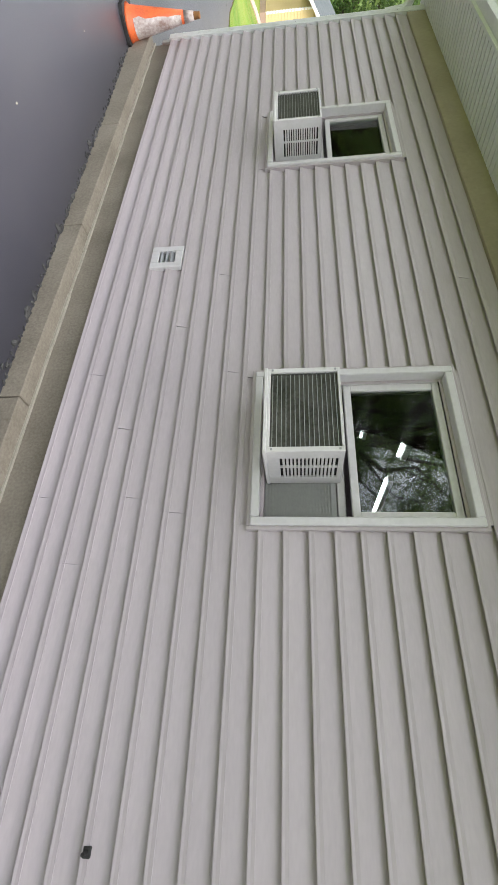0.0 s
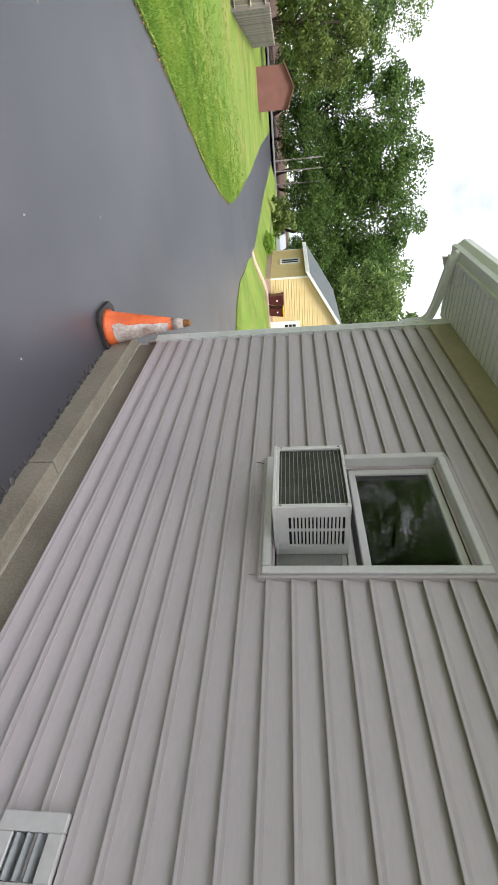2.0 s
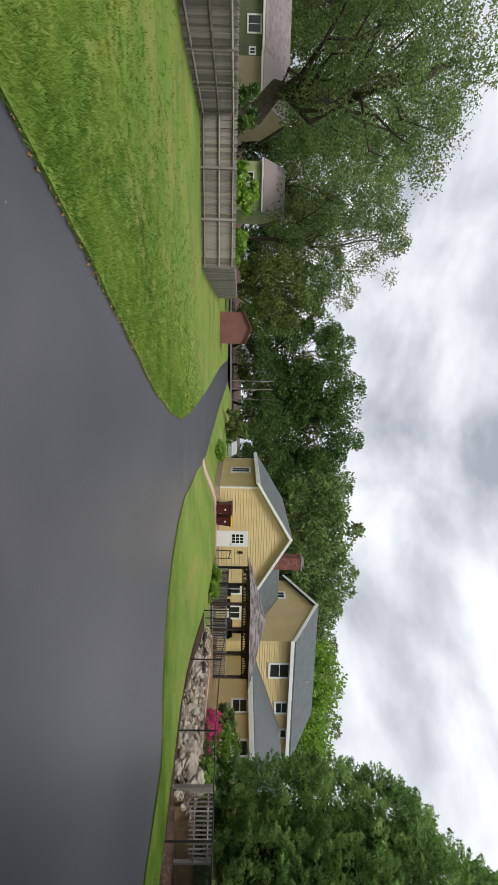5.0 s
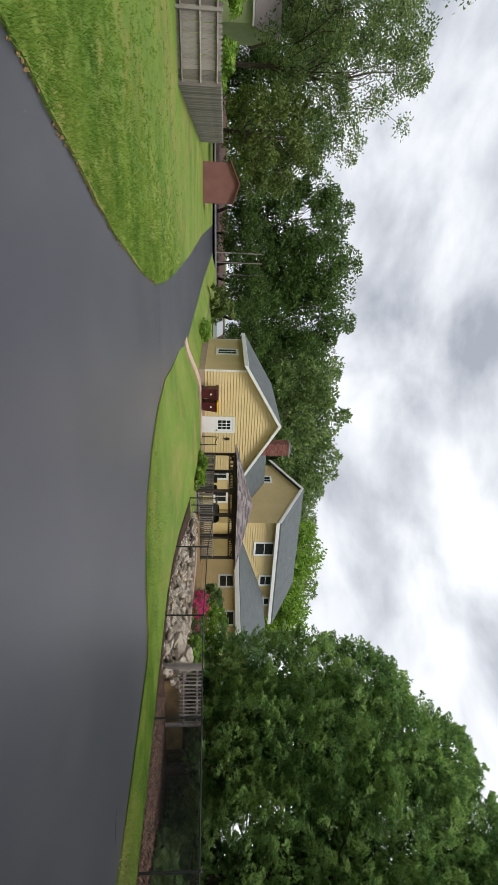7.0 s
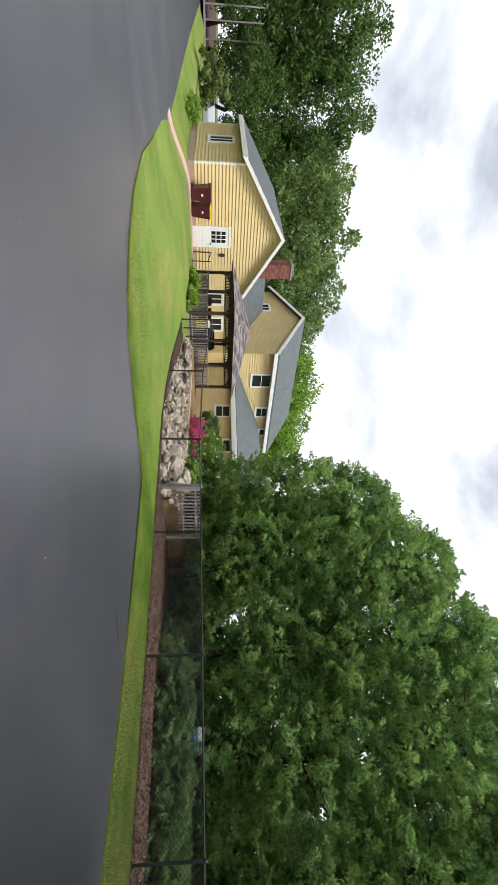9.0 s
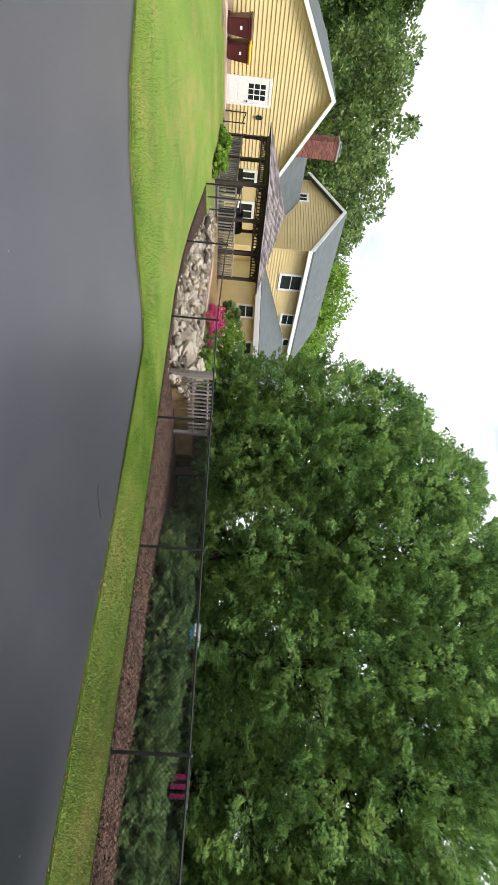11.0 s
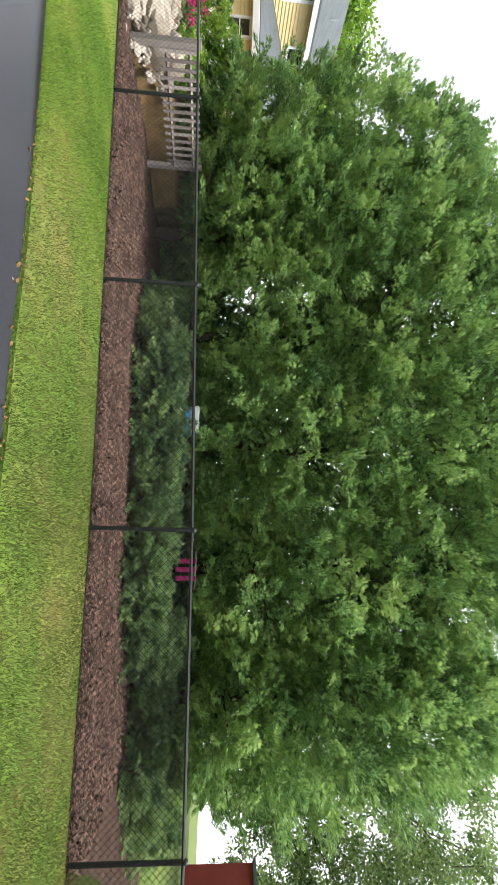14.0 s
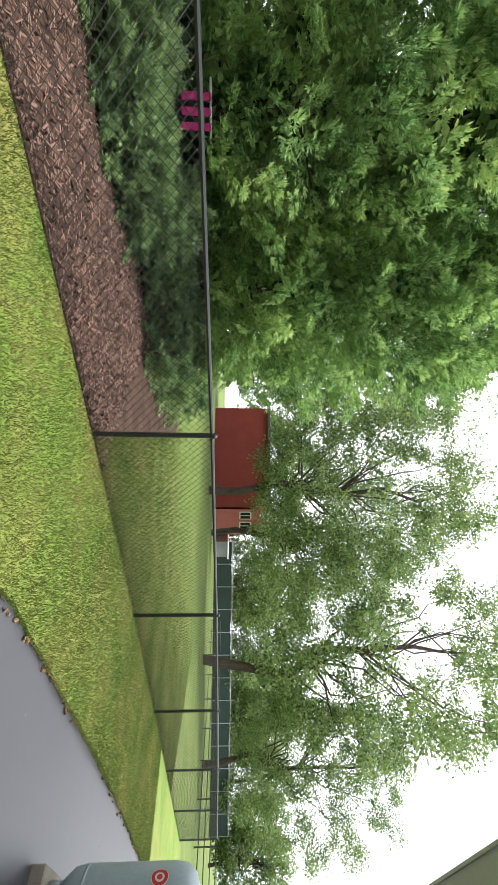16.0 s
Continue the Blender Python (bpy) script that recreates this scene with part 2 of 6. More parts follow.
M = {
    "siding": material("vinyl_siding_beige", (0.425, 0.374, 0.392), (0.49, 0.432, 0.452), 0.42, 1.3, 90, 0.06, 0.002, stretch=(0.25, 1, 1), piece=0.12),
    "trim": material("white_vinyl_trim", (0.56, 0.535, 0.545), (0.65, 0.625, 0.635), 0.4, 3, 50, 0.05, 0.002),
    "corner": material("grey_corner_trim", (0.60, 0.61, 0.60), (0.70, 0.71, 0.70), 0.4, 3, 50, 0.05, 0.002),
    "spout": material("grey_brown_downspout", (0.34, 0.32, 0.30), (0.42, 0.40, 0.37), 0.45, 3, 50, 0.05, 0.002),
    "frieze": material("tan_frieze_board", (0.26, 0.22, 0.15), (0.34, 0.29, 0.20), 0.55, 2, 40, 0.1, 0.002),
    "soffit": material("soffit_white", (0.62, 0.62, 0.60), (0.72, 0.72, 0.70), 0.5, 2, 40, 0.05, 0.002),
    "concrete": material("weathered_concrete", (0.17, 0.145, 0.11), (0.30, 0.265, 0.215), 0.85, 2.5, 70, 0.5, 0.006),
    "caulk": material("pale_joint_cement", (0.30, 0.28, 0.23), (0.42, 0.39, 0.33), 0.85, 6, 90, 0.4, 0.004),
    "asphalt": material("sealed_asphalt", (0.029, 0.029, 0.038), (0.053, 0.052, 0.066), 0.38, 0.35, 140, 0.35, 0.004, spec=0.7),
    "tar": material("crumbled_asphalt", (0.02, 0.02, 0.021), (0.09, 0.088, 0.085), 0.8, 9, 80, 0.8, 0.01),
    "road": material("old_road", (0.13, 0.13, 0.135), (0.19, 0.19, 0.195), 0.7, 0.5, 60, 0.3, 0.005),
    "lawn": material("mown_lawn", (0.082, 0.155, 0.020), (0.19, 0.27, 0.045), 0.8, 0.42, 45, 0.9, 0.03, stretch=(1, 0.6, 1), spec=0.2),
    "field": material("far_field", (0.062, 0.115, 0.018), (0.135, 0.175, 0.038), 0.9, 0.6, 5, 0.3, 0.03, spec=0.2),
    "soil": material("lawn_edge_soil", (0.14, 0.09, 0.04), (0.34, 0.23, 0.11), 0.95, 4, 60, 0.9, 0.02, spec=0.1),
    "mulch": material("bark_mulch", (0.036, 0.022, 0.016), (0.105, 0.062, 0.047), 0.95, 3, 50, 1.0, 0.03, spec=0.1),
    "chip": material("mulch_chip", (0.034, 0.020, 0.015), (0.19, 0.118, 0.09), 0.9, 3, 40, 0.5, 0.005, spec=0.1, island=0.9),
    "fence": material("black_coated_steel", (0.010, 0.012, 0.012), (0.022, 0.024, 0.024), 0.45, 6, 80, 0.1, 0.001),
    "bark": material("tree_bark", (0.035, 0.025, 0.018), (0.10, 0.075, 0.055), 0.95, 4, 30, 1.0, 0.04, stretch=(1, 1, 0.25)),
    "yellow": material("yellow_siding", (0.60, 0.455, 0.21), (0.70, 0.545, 0.27), 0.6, 1.0, 30, 0.05, 0.003),
    "white": material("white_paint", (0.72, 0.72, 0.70), (0.82, 0.82, 0.80), 0.5, 2, 40, 0.05, 0.002),
    "shingle": material("grey_shingle", (0.062, 0.075, 0.078), (0.105, 0.118, 0.122), 0.85, 2, 25, 0.5, 0.01),
    "shake": material("brown_grey_shingle", (0.10, 0.085, 0.085), (0.26, 0.22, 0.215), 0.9, 2, 25, 0.5, 0.01, piece=0.9),
    "brick": material("chimney_brick", (0.17, 0.06, 0.045), (0.30, 0.12, 0.09), 0.9, 2, 30, 0.4, 0.005, piece=0.9),
    "mortar": material("mortar", (0.28, 0.25, 0.22), (0.38, 0.35, 0.31), 0.95, 3, 40, 0.4, 0.004),
    "darkwood": material("dark_stained_wood", (0.028, 0.018, 0.014), (0.06, 0.04, 0.032), 0.7, 4, 40, 0.3, 0.003, stretch=(1, 1, 0.3)),
    "greywood": material("weathered_grey_wood", (0.15, 0.125, 0.115), (0.33, 0.29, 0.27), 0.9, 3, 30, 0.4, 0.004, stretch=(1, 1, 0.18), piece=0.35),
    "pebble": material("small_field_stone", (0.22, 0.185, 0.145), (0.50, 0.44, 0.37), 0.9, 2.5, 25, 0.6, 0.02, island=0.9),
    "stone": material("field_stone", (0.20, 0.165, 0.125), (0.46, 0.40, 0.325), 0.9, 2.5, 25, 0.6, 0.02, piece=0.7),
    "paver": material("pink_paver", (0.42, 0.29, 0.22), (0.52, 0.38, 0.30), 0.85, 3, 40, 0.3, 0.003, piece=0.4),
    "bin": material("maroon_plastic", (0.055, 0.006, 0.010), (0.085, 0.012, 0.016), 0.45, 4, 50, 0.1, 0.002),
    "yellowlid": material("yellow_plastic", (0.75, 0.42, 0.01), (0.85, 0.50, 0.02), 0.45, 4, 50, 0.1, 0.002),
    "black": material("black_rubber", (0.012, 0.012, 0.012), (0.03, 0.03, 0.03), 0.7, 5, 60, 0.3, 0.003),
    "cone": material("orange_cone_plastic", (0.45, 0.075, 0.025), (0.80, 0.16, 0.04), 0.55, 9, 60, 0.15, 0.003),
    "scuff": material("scuffed_white_sleeve", (0.30, 0.20, 0.17), (0.74, 0.69, 0.67), 0.6, 9, 45, 0.15, 0.002),
    "rust": material("rusty_tip", (0.20, 0.085, 0.03), (0.42, 0.20, 0.07), 0.85, 20, 90, 0.4, 0.003),
    "acwhite": material("aged_white_metal", (0.58, 0.56, 0.56), (0.68, 0.66, 0.66), 0.45, 5, 60, 0.05, 0.001),
    "fin": material("condenser_fins", (0.045, 0.044, 0.042), (0.13, 0.125, 0.12), 0.5, 8, 60, 0.2, 0.002, metal=0.6),
    # near-black that stands in for the shade inside hollow parts
    "cavityshade": material("cavity_shade_black", (0.008, 0.008, 0.008), (0.016, 0.016, 0.016), 0.9, 5, 40, 0, 0),
    "accordion": material("grey_accordion_panel", (0.30, 0.30, 0.295), (0.38, 0.38, 0.375), 0.6, 4, 60, 0.05, 0.001),
    # dark grey that carries the gloom of the room in its base colour
    "room": material("room_gloom_grey", (0.05, 0.05, 0.05), (0.08, 0.08, 0.078), 0.9, 2, 20, 0, 0),
    "blue": material("blue_tarp", (0.05, 0.20, 0.48), (0.14, 0.36, 0.66), 0.5, 7, 40, 0.3, 0.01),
    "bluewater": material("blue_pool_wall", (0.06, 0.34, 0.68), (0.14, 0.46, 0.80), 0.5, 3, 40, 0.05, 0.002),
    "barn": material("barn_red", (0.22, 0.030, 0.024), (0.30, 0.048, 0.038), 0.8, 0.6, 12, 0.1, 0.005),
    "barnpink": material("faded_barn_front", (0.38, 0.11, 0.095), (0.47, 0.15, 0.13), 0.8, 0.6, 12, 0.1, 0.005),
    "shedred": material("faded_red_shed", (0.17, 0.072, 0.06), (0.23, 0.10, 0.085), 0.85, 1.2, 20, 0.2, 0.005),
    "greenhouse": material("olive_green_siding", (0.085, 0.105, 0.05), (0.115, 0.14, 0.07), 0.7, 1, 20, 0.1, 0.003),
    "palegreen": material("pale_green_siding", (0.30, 0.36, 0.17), (0.38, 0.44, 0.22), 0.7, 1, 20, 0.1, 0.003),
    "tanwall": material("tan_stucco", (0.38, 0.30, 0.19), (0.45, 0.36, 0.24), 0.85, 1, 20, 0.1, 0.003),
    "screen": material("green_windscreen", (0.010, 0.028, 0.022), (0.018, 0.042, 0.033), 0.8, 0.5, 20, 0.1, 0.005),
    "tank": material("blue_grey_tank_paint", (0.30, 0.36, 0.40), (0.38, 0.44, 0.48), 0.4, 3, 40, 0.05, 0.002),
    "redsign": material("red_sign_vinyl", (0.5, 0.02, 0.03), (0.6, 0.035, 0.045), 0.5, 5, 40, 0, 0),
    "pink": material("magenta_petals", (0.55, 0.01, 0.14), (0.85, 0.05, 0.32), 0.6, 6, 40, 0.1, 0.002, island=0.8),
    "metal": material("dull_galvanised", (0.30, 0.31, 0.32), (0.42, 0.43, 0.44), 0.45, 6, 60, 0.1, 0.001, metal=0.7),
    "silver": material("silver_car_paint", (0.36, 0.38, 0.40), (0.42, 0.44, 0.46), 0.3, 4, 40, 0, 0, metal=0.3),
    "cedar": foliage("cedar_sprays", (0.075, 0.155, 0.055), (0.25, 0.41, 0.135), (0.42, 0.55, 0.18), 0.5),
    "leaf": foliage("broad_leaves", (0.06, 0.108, 0.036), (0.165, 0.25, 0.08), (0.31, 0.39, 0.13), 0.42),
    "leafdark": foliage("deep_green_leaves", (0.03, 0.068, 0.018), (0.085, 0.155, 0.035), (0.17, 0.26, 0.06), 0.38),
    "leaflight": foliage("fresh_green_leaves", (0.07, 0.15, 0.018), (0.19, 0.34, 0.04), (0.34, 0.48, 0.075), 0.36),
    "willow": foliage("olive_willow_leaves", (0.05, 0.08, 0.016), (0.12, 0.17, 0.038), (0.20, 0.255, 0.065), 0.32),
    "blade": foliage("grass_blades", (0.07, 0.108, 0.02), (0.125, 0.16, 0.038), (0.245, 0.20, 0.08), 0.35, 0.7),
    "glass": glass("window_glass"),
    "tube": glow("fluorescent_tube", (0.95, 1.0, 1.0), 6.0),
}


# ---- builders ----
def box(bm, x0, y0, z0, x1, y1, z1, bevel=0.0):
    r = bmesh.ops.create_cube(bm, size=1.0, matrix=Matrix.LocRotScale(((x0 + x1) / 2, (y0 + y1) / 2, (z0 + z1) / 2), None, (abs(x1 - x0), abs(y1 - y0), abs(z1 - z0))))
    if bevel:
        edges = {e for v in r["verts"] for e in v.link_edges}
        bmesh.ops.bevel(bm, geom=list(edges), offset=bevel, segments=1, affect="EDGES")
    return bm


def tube(bm, a, b, r0, r1=None, sides=8):
    a, b = Vector(a), Vector(b)
    m = Matrix.Translation((a + b) / 2) @ (b - a).to_track_quat("Z", "Y").to_matrix().to_4x4()
    bmesh.ops.create_cone(bm, cap_ends=True, segments=sides, radius1=r0, radius2=r0 if r1 is None else r1, depth=(b - a).length, matrix=m)
    return bm


def spin(bm, profile, sides=24, at=(0, 0, 0)):
    """A turned shape from (radius, height) pairs."""
    rings = []
    for r, z in profile:
        rings.append([bm.verts.new((at[0] + r * math.cos(2 * math.pi * i / sides), at[1] + r * math.sin(2 * math.pi * i / sides), at[2] + z)) for i in range(sides)])
    for lo, hi in zip(rings, rings[1:]):
        for i in range(sides):
            f = bm.faces.new((lo[i], lo[(i + 1) % sides], hi[(i + 1) % sides], hi[i]))
            f.smooth = True
    bm.faces.new(rings[0][::-1])
    bm.faces.new(rings[-1])
    return bm


def prism(bm, outline, axis, lo, hi):
    """An outline of (u, v) pairs drawn out along an axis: x takes (y, z), y takes (x, z), z takes (x, y)."""
    put = {"x": lambda u, v, w: (w, u, v), "y": lambda u, v, w: (u, w, v), "z": lambda u, v, w: (u, v, w)}[axis]
    a = [bm.verts.new(put(u, v, lo)) for u, v in outline]
    b = [bm.verts.new(put(u, v, hi)) for u, v in outline]
    bm.faces.new(a[::-1])
    bm.faces.new(b)
    for i in range(len(a)):
        j = (i + 1) % len(a)
        bm.faces.new((a[i], a[j], b[j], b[i]))
    return bm


def part(name, bm, mat, parent=None, label=""):
    bmesh.ops.recalc_face_normals(bm, faces=bm.faces)
    me = bpy.data.meshes.new(name)
    bm.to_mesh(me)
    bm.free()
    return part_of(name, me, mat, parent, label)


def part_of(name, me, mat, parent=None, label=""):
    if mat is not None and not me.materials:
        me.materials.append(mat)
    ob = new(name, me)
    if parent is not None:
        ob.parent = parent
        ob.matrix_parent_inverse = parent.matrix_basis.inverted()
        if parent.parent is not None:
            ob.matrix_parent_inverse = (parent.parent.matrix_basis @ parent.matrix_parent_inverse @ parent.matrix_basis).inverted()
    if label:
        ob["label"] = label
    return ob


def thing(name, at, label, category, group="", kind=""):
    ob = new(name)
    ob.empty_display_size = 0.2
    ob.matrix_basis = Matrix.Translation(at)
    return tagged(ob, label, category, group, kind)


def fast_mesh(name, verts, quads):
    """A mesh from numpy arrays: verts (n, 3), quads (m, 4)."""
    me = bpy.data.meshes.new(name)
    me.vertices.add(len(verts))
    me.vertices.foreach_set("co", np.ascontiguousarray(verts, dtype=np.float32).ravel())
    k = quads.shape[1]
    me.loops.add(quads.size)
    me.loops.foreach_set("vertex_index", np.ascontiguousarray(quads, dtype=np.int32).ravel())
    me.polygons.add(len(quads))
    me.polygons.foreach_set("loop_start", np.arange(0, quads.size, k, dtype=np.int32))
    me.update(calc_edges=True)
    return me


def ease(a, b, v):
    u = min(1.0, max(0.0, (v - a) / (b - a)))
    return u * u * (3 - 2 * u)


def ground_z(x, y):
    """The fall of the ground away from the building, and the rise to the yellow house."""
    z = float(np.interp(x, [-50, -20, -16, -7, -3.5, 0, 5], [-1.05, -0.77, -0.59, -0.25, -0.17, -0.12, -0.09]))
    return z + 0.62 * ease(6.7, 9.9, y) * ease(-16.5, -25.0, x)


def sheet(name, outline, lift, mat, skirt=0.08, cell=1.5, wave=0.0, label="", category="", parent=None):
    """A piece of ground that follows the slope, with an edge that goes down into it."""
    pts = []
    for (x0, y0), (x1, y1) in zip(outline, outline[1:] + outline[:1]):
        n = max(1, int(math.hypot(x1 - x0, y1 - y0) / 0.35)) if wave and math.hypot(x1 - x0, y1 - y0) < 14 else 1
        for i in range(n):
            x, y = x0 + (x1 - x0) * i / n, y0 + (y1 - y0) * i / n
            if wave and n > 1:
                x += wave * (noise.noise((x * 2.1, y * 2.1, 3)) + 0.6 * noise.noise((x * 7, y * 7, 9)))
                y += wave * (noise.noise((x * 2.1, y * 2.1, 7)) + 0.6 * noise.noise((x * 7, y * 7, 5)))
            pts.append((x, y))
    bm = bmesh.new()
    bm.faces.new([bm.verts.new((x, y, 0)) for x, y in pts])
    for axis in (0, 1):
        lo, hi = max(-62, min(p[axis] for p in pts)), min(24, max(p[axis] for p in pts))
        c = lo + cell
        while c < hi:
            co, no = [0, 0, 0], [0, 0, 0]
            co[axis], no[axis] = c, 1
            bmesh.ops.bisect_plane(bm, geom=bm.verts[:] + bm.edges[:] + bm.faces[:], plane_co=co, plane_no=no)
            c += cell
    bmesh.ops.triangulate(bm, faces=bm.faces[:])
    for v in bm.verts:
        v.co.z = ground_z(v.co.x, v.co.y) + lift
    if skirt:
        rim = [e for e in bm.edges if e.is_boundary]
        made = bmesh.ops.extrude_edge_only(bm, edges=rim)["geom"]
        for v in made:
            if isinstance(v, bmesh.types.BMVert):
                v.co.z -= skirt
    ob = part(name, bm, mat, parent)
    return tagged(ob, label, category, kind="structure")


# ---- ground ----
bm = bmesh.new()
bmesh.ops.create_grid(bm, x_segments=2, y_segments=2, size=1500)
for v in bm.verts:
    v.co.z = -1.35
ground = tagged(part("ground", bm, M["field"]), "broad pale green field out to the horizon", "ground", kind="structure")

drive = sheet("driveway", [(9, -4.5), (9, 13), (-16, 13), (-30, 9.5), (-76, 9.5), (-76, 0), (-20, -1), (-9, -4.5)], 0.0, M["asphalt"], 0.3, 1.5,
              label="dark sealed asphalt driveway with a smooth damp sheen", category="driveway")

LAWN_A = [(9, -2.2), (-3.0, -1.55), (-5.4, -1.35), (-6.4, -1.24), (-7.0, -1.11), (-7.5, -0.97), (-8.25, -0.68), (-9.3, -0.25), (-11.0, 0.5), (-13.2, 1.5), (-16.0, 2.4), (-17.6, 2.75), (-18.3, 2.95), (-20.4, 3.2),
          (-23.3, 3.32), (-31.6, 3.43), (-44.7, 3.2), (-74, 3.3), (-74, -60), (9, -60)]
sheet("lawn", LAWN_A, 0.035, M["lawn"], 0.12, 2.0, 0.035, "wide mown lawn sloping from the driveway to a wooden fence", "lawn")
LAWN_B = [(-74, 6.7), (-45, 6.75), (-29.5, 6.9), (-22.0, 6.30), (-19.5, 6.0), (-17.3, 5.97), (-15.7, 6.3), (-14.65, 6.85), (-14.0, 7.5), (-13.5, 8.6), (-13.25, 9.7), (-12.95, 10.12), (-11.4, 10.25), (-9.0, 10.18), (-7.2, 10.13),
          (-5.6, 10.22), (-3.6, 10.45), (-0.6, 10.54), (1.3, 10.52), (4.0, 10.45), (13, 10.4), (13, 12.36), (-22, 12.36), (-23, 18), (-28, 40), (-74, 40)]
sheet("lawn", LAWN_B, 0.035, M["lawn"], 0.12, 1.5, 0.03, "bright green lawn running from the yellow house along the fence", "lawn")
sheet("lawn", [(13, 12.36), (13, 10.4), (60, 10.4), (120, 120), (0.5, 120), (0.5, 18), (-1.1, 15.6), (-2.65, 13.6), (-3.5, 12.36)], 0.03, M["field"], 0.3, 3.0, 0.0, "pale mown field behind the chain link fence", "lawn")
sheet("ground", [(-22.3, 12.38), (-3.5, 12.38), (-2.65, 13.6), (-1.1, 15.6), (0.5, 18), (0.5, 40), (-28, 40), (-23, 18)], 0.045, M["mulch"], 0.2, 1.5, 0.0, "red brown bark mulch bed under a tall cedar hedge", "mulch bed")
sheet("road", [(-75, -80), (-81, -80), (-81, 120), (-75, 120)], 0.02, M["road"], 0.1, 40, 0.0, "grey public road at the end of the driveway", "road")
sheet("ground", [(-81, -200), (-400, -200), (-400, 300), (-81, 300)], 0.0, M["mulch"], 0.1, 400, 0.0, "dark woodland floor beyond the road", "forest floor")

# soil lip along the lawns
def edge_soil(points, name):
    vs, n = [], 0
    bm = bmesh.new()
    for (x0, y0), (x1, y1) in zip(points, points[1:]):
        k = max(1, int(math.hypot(x1 - x0, y1 - y0) / 0.05))
        for i in range(k):
            x, y = x0 + (x1 - x0) * (i + random.random()) / k, y0 + (y1 - y0) * (i + random.random()) / k
            x, y = x + random.gauss(0, 0.03), y + random.gauss(0, 0.03)
            s = random.uniform(0.006, 0.018)
            m = Matrix.LocRotScale((x, y, ground_z(x, y) + 0.012), Euler((random.random(), random.random(), random.random() * 6)), (s * 1.6, s, s * 0.6))
            bmesh.ops.create_icosphere(bm, subdivisions=1, radius=1, matrix=m)
    return tagged(part(name, bm, M["soil"]), "crumbs of brown soil along the cut lawn edge", "soil", kind="stuff")


edge_soil(LAWN_A[1:13], "soil_edge")
edge_soil(LAWN_B[2:21], "soil_edge")

WX0, WX1, WY0, WY1 = -5.205, 7.0, 1.985, 8.78     # outer faces of its walls

dry_patches(M["lawn"], (0.30, 0.235, 0.08), 0.7, 0.46, 0.68, 0.65)
dry_patches(M["asphalt"], (0.10, 0.095, 0.10), 0.3, 0.5, 0.75, 0.4)
dry_patches(M["field"], (0.19, 0.155, 0.07), 0.35, 0.48, 0.68, 0.5)

# marks on the asphalt
def mark(points, width, mat, label, name):
    bm = bmesh.new()
    rows = []
    for i, (x, y) in enumerate(points):
        q, p = Vector(points[min(i + 1, len(points) - 1)]), Vector(points[max(i - 1, 0)])
        d = (q - p).normalized()
        w = width * (0.6 + 0.5 * abs(noise.noise((x * 3, y * 3, 1)))) * (0.5 if i in (0, len(points) - 1) else 1)
        rows.append([bm.verts.new((x - d.y * w, y + d.x * w, ground_z(x, y) + 0.004)), bm.verts.new((x + d.y * w, y - d.x * w, ground_z(x, y) + 0.004))])
    for a, e in zip(rows, rows[1:]):
        bm.faces.new((a[0], a[1], e[1], e[0]))
    return tagged(part(name, bm, mat), label, "asphalt mark", kind="structure")


M["scrape"] = material("dark_scrape", (0.020, 0.021, 0.026), (0.04, 0.042, 0.05), 0.6, 6, 60, 0.3, 0.003)
mark([(-19.2 + 0.1 * i + 0.03 * math.sin(i * 2), 3.15 + 0.3 * i) for i in range(10)], 0.014, M["scrape"], "thin dark joint across the driveway", "joint_line")
mark([(-9.75 + 0.05 * i, 9.2 + 0.012 * i * i) for i in range(7)], 0.028, M["scrape"], "dark curved scrape on the asphalt", "scrape_mark")
bm = bmesh.new()
rs = random.Random(21)
for i in range(200):
    x, y, s = rs.uniform(-16, 2), rs.uniform(-1, 10.2), rs.uniform(0.003, 0.009)
    if WX0 - 0.3 < x and 1.6 < y < 9.2:
        continue
    bmesh.ops.create_icosphere(bm, subdivisions=1, radius=1, matrix=Matrix.LocRotScale((x, y, ground_z(x, y) + 0.003), Euler((0, 0, rs.random() * 6)), (s * 1.5, s, s * 0.35)))
tagged(part("leaf_specks", bm, M["caulk"]), "scattered pale leaf specks on the asphalt", "debris", kind="stuff")

# ---- the building walked round ----
SID0, COURSE, N_COURSE = 0.175, 0.1025, 22
SID1 = SID0 + COURSE * N_COURSE
WIN = [(-0.915, -0.125, 1.165, 2.09), (-3.475, -2.725, 1.18, 2.09)]

bm = bmesh.new()
T = 0.16
# front wall core with two window openings, behind the siding
xs = sorted({WX0 + 0.02, WX1 - 0.02, *[c for w in WIN for c in (w[0] + 0.05, w[1] - 0.05)]})
for a, b in zip(xs, xs[1:]):
    hit = [w for w in WIN if abs(w[0] + 0.05 - a) < 1e-6]
    if hit:
        w = hit[0]
        box(bm, a, WY0 + 0.018, 0.168, b, WY0 + T, w[2] + 0.05)
        box(bm, a, WY0 + 0.018, w[3] - 0.05, b, WY0 + T, 2.62)
    else:
        box(bm, a, WY0 + 0.018, 0.168, b, WY0 + T, 2.62)
wall_front = tagged(part("wall_south", bm, M["siding"]), "beige vinyl lap siding wall with two windows", "wall", kind="structure")
bm = box(bmesh.new(), WX0 + 0.018, WY0 + T, 0.168, WX0 + T, WY1 - T, 2.62)
prism(bm, [(WY0 + 0.02, 2.62), (WY1 - 0.02, 2.62), ((WY0 + WY1) / 2, 3.75)], "x", WX0 + 0.018, WX0 + T)
wall_side = tagged(part("wall_west", bm, M["siding"]), "beige vinyl lap siding gable wall", "wall", kind="structure")
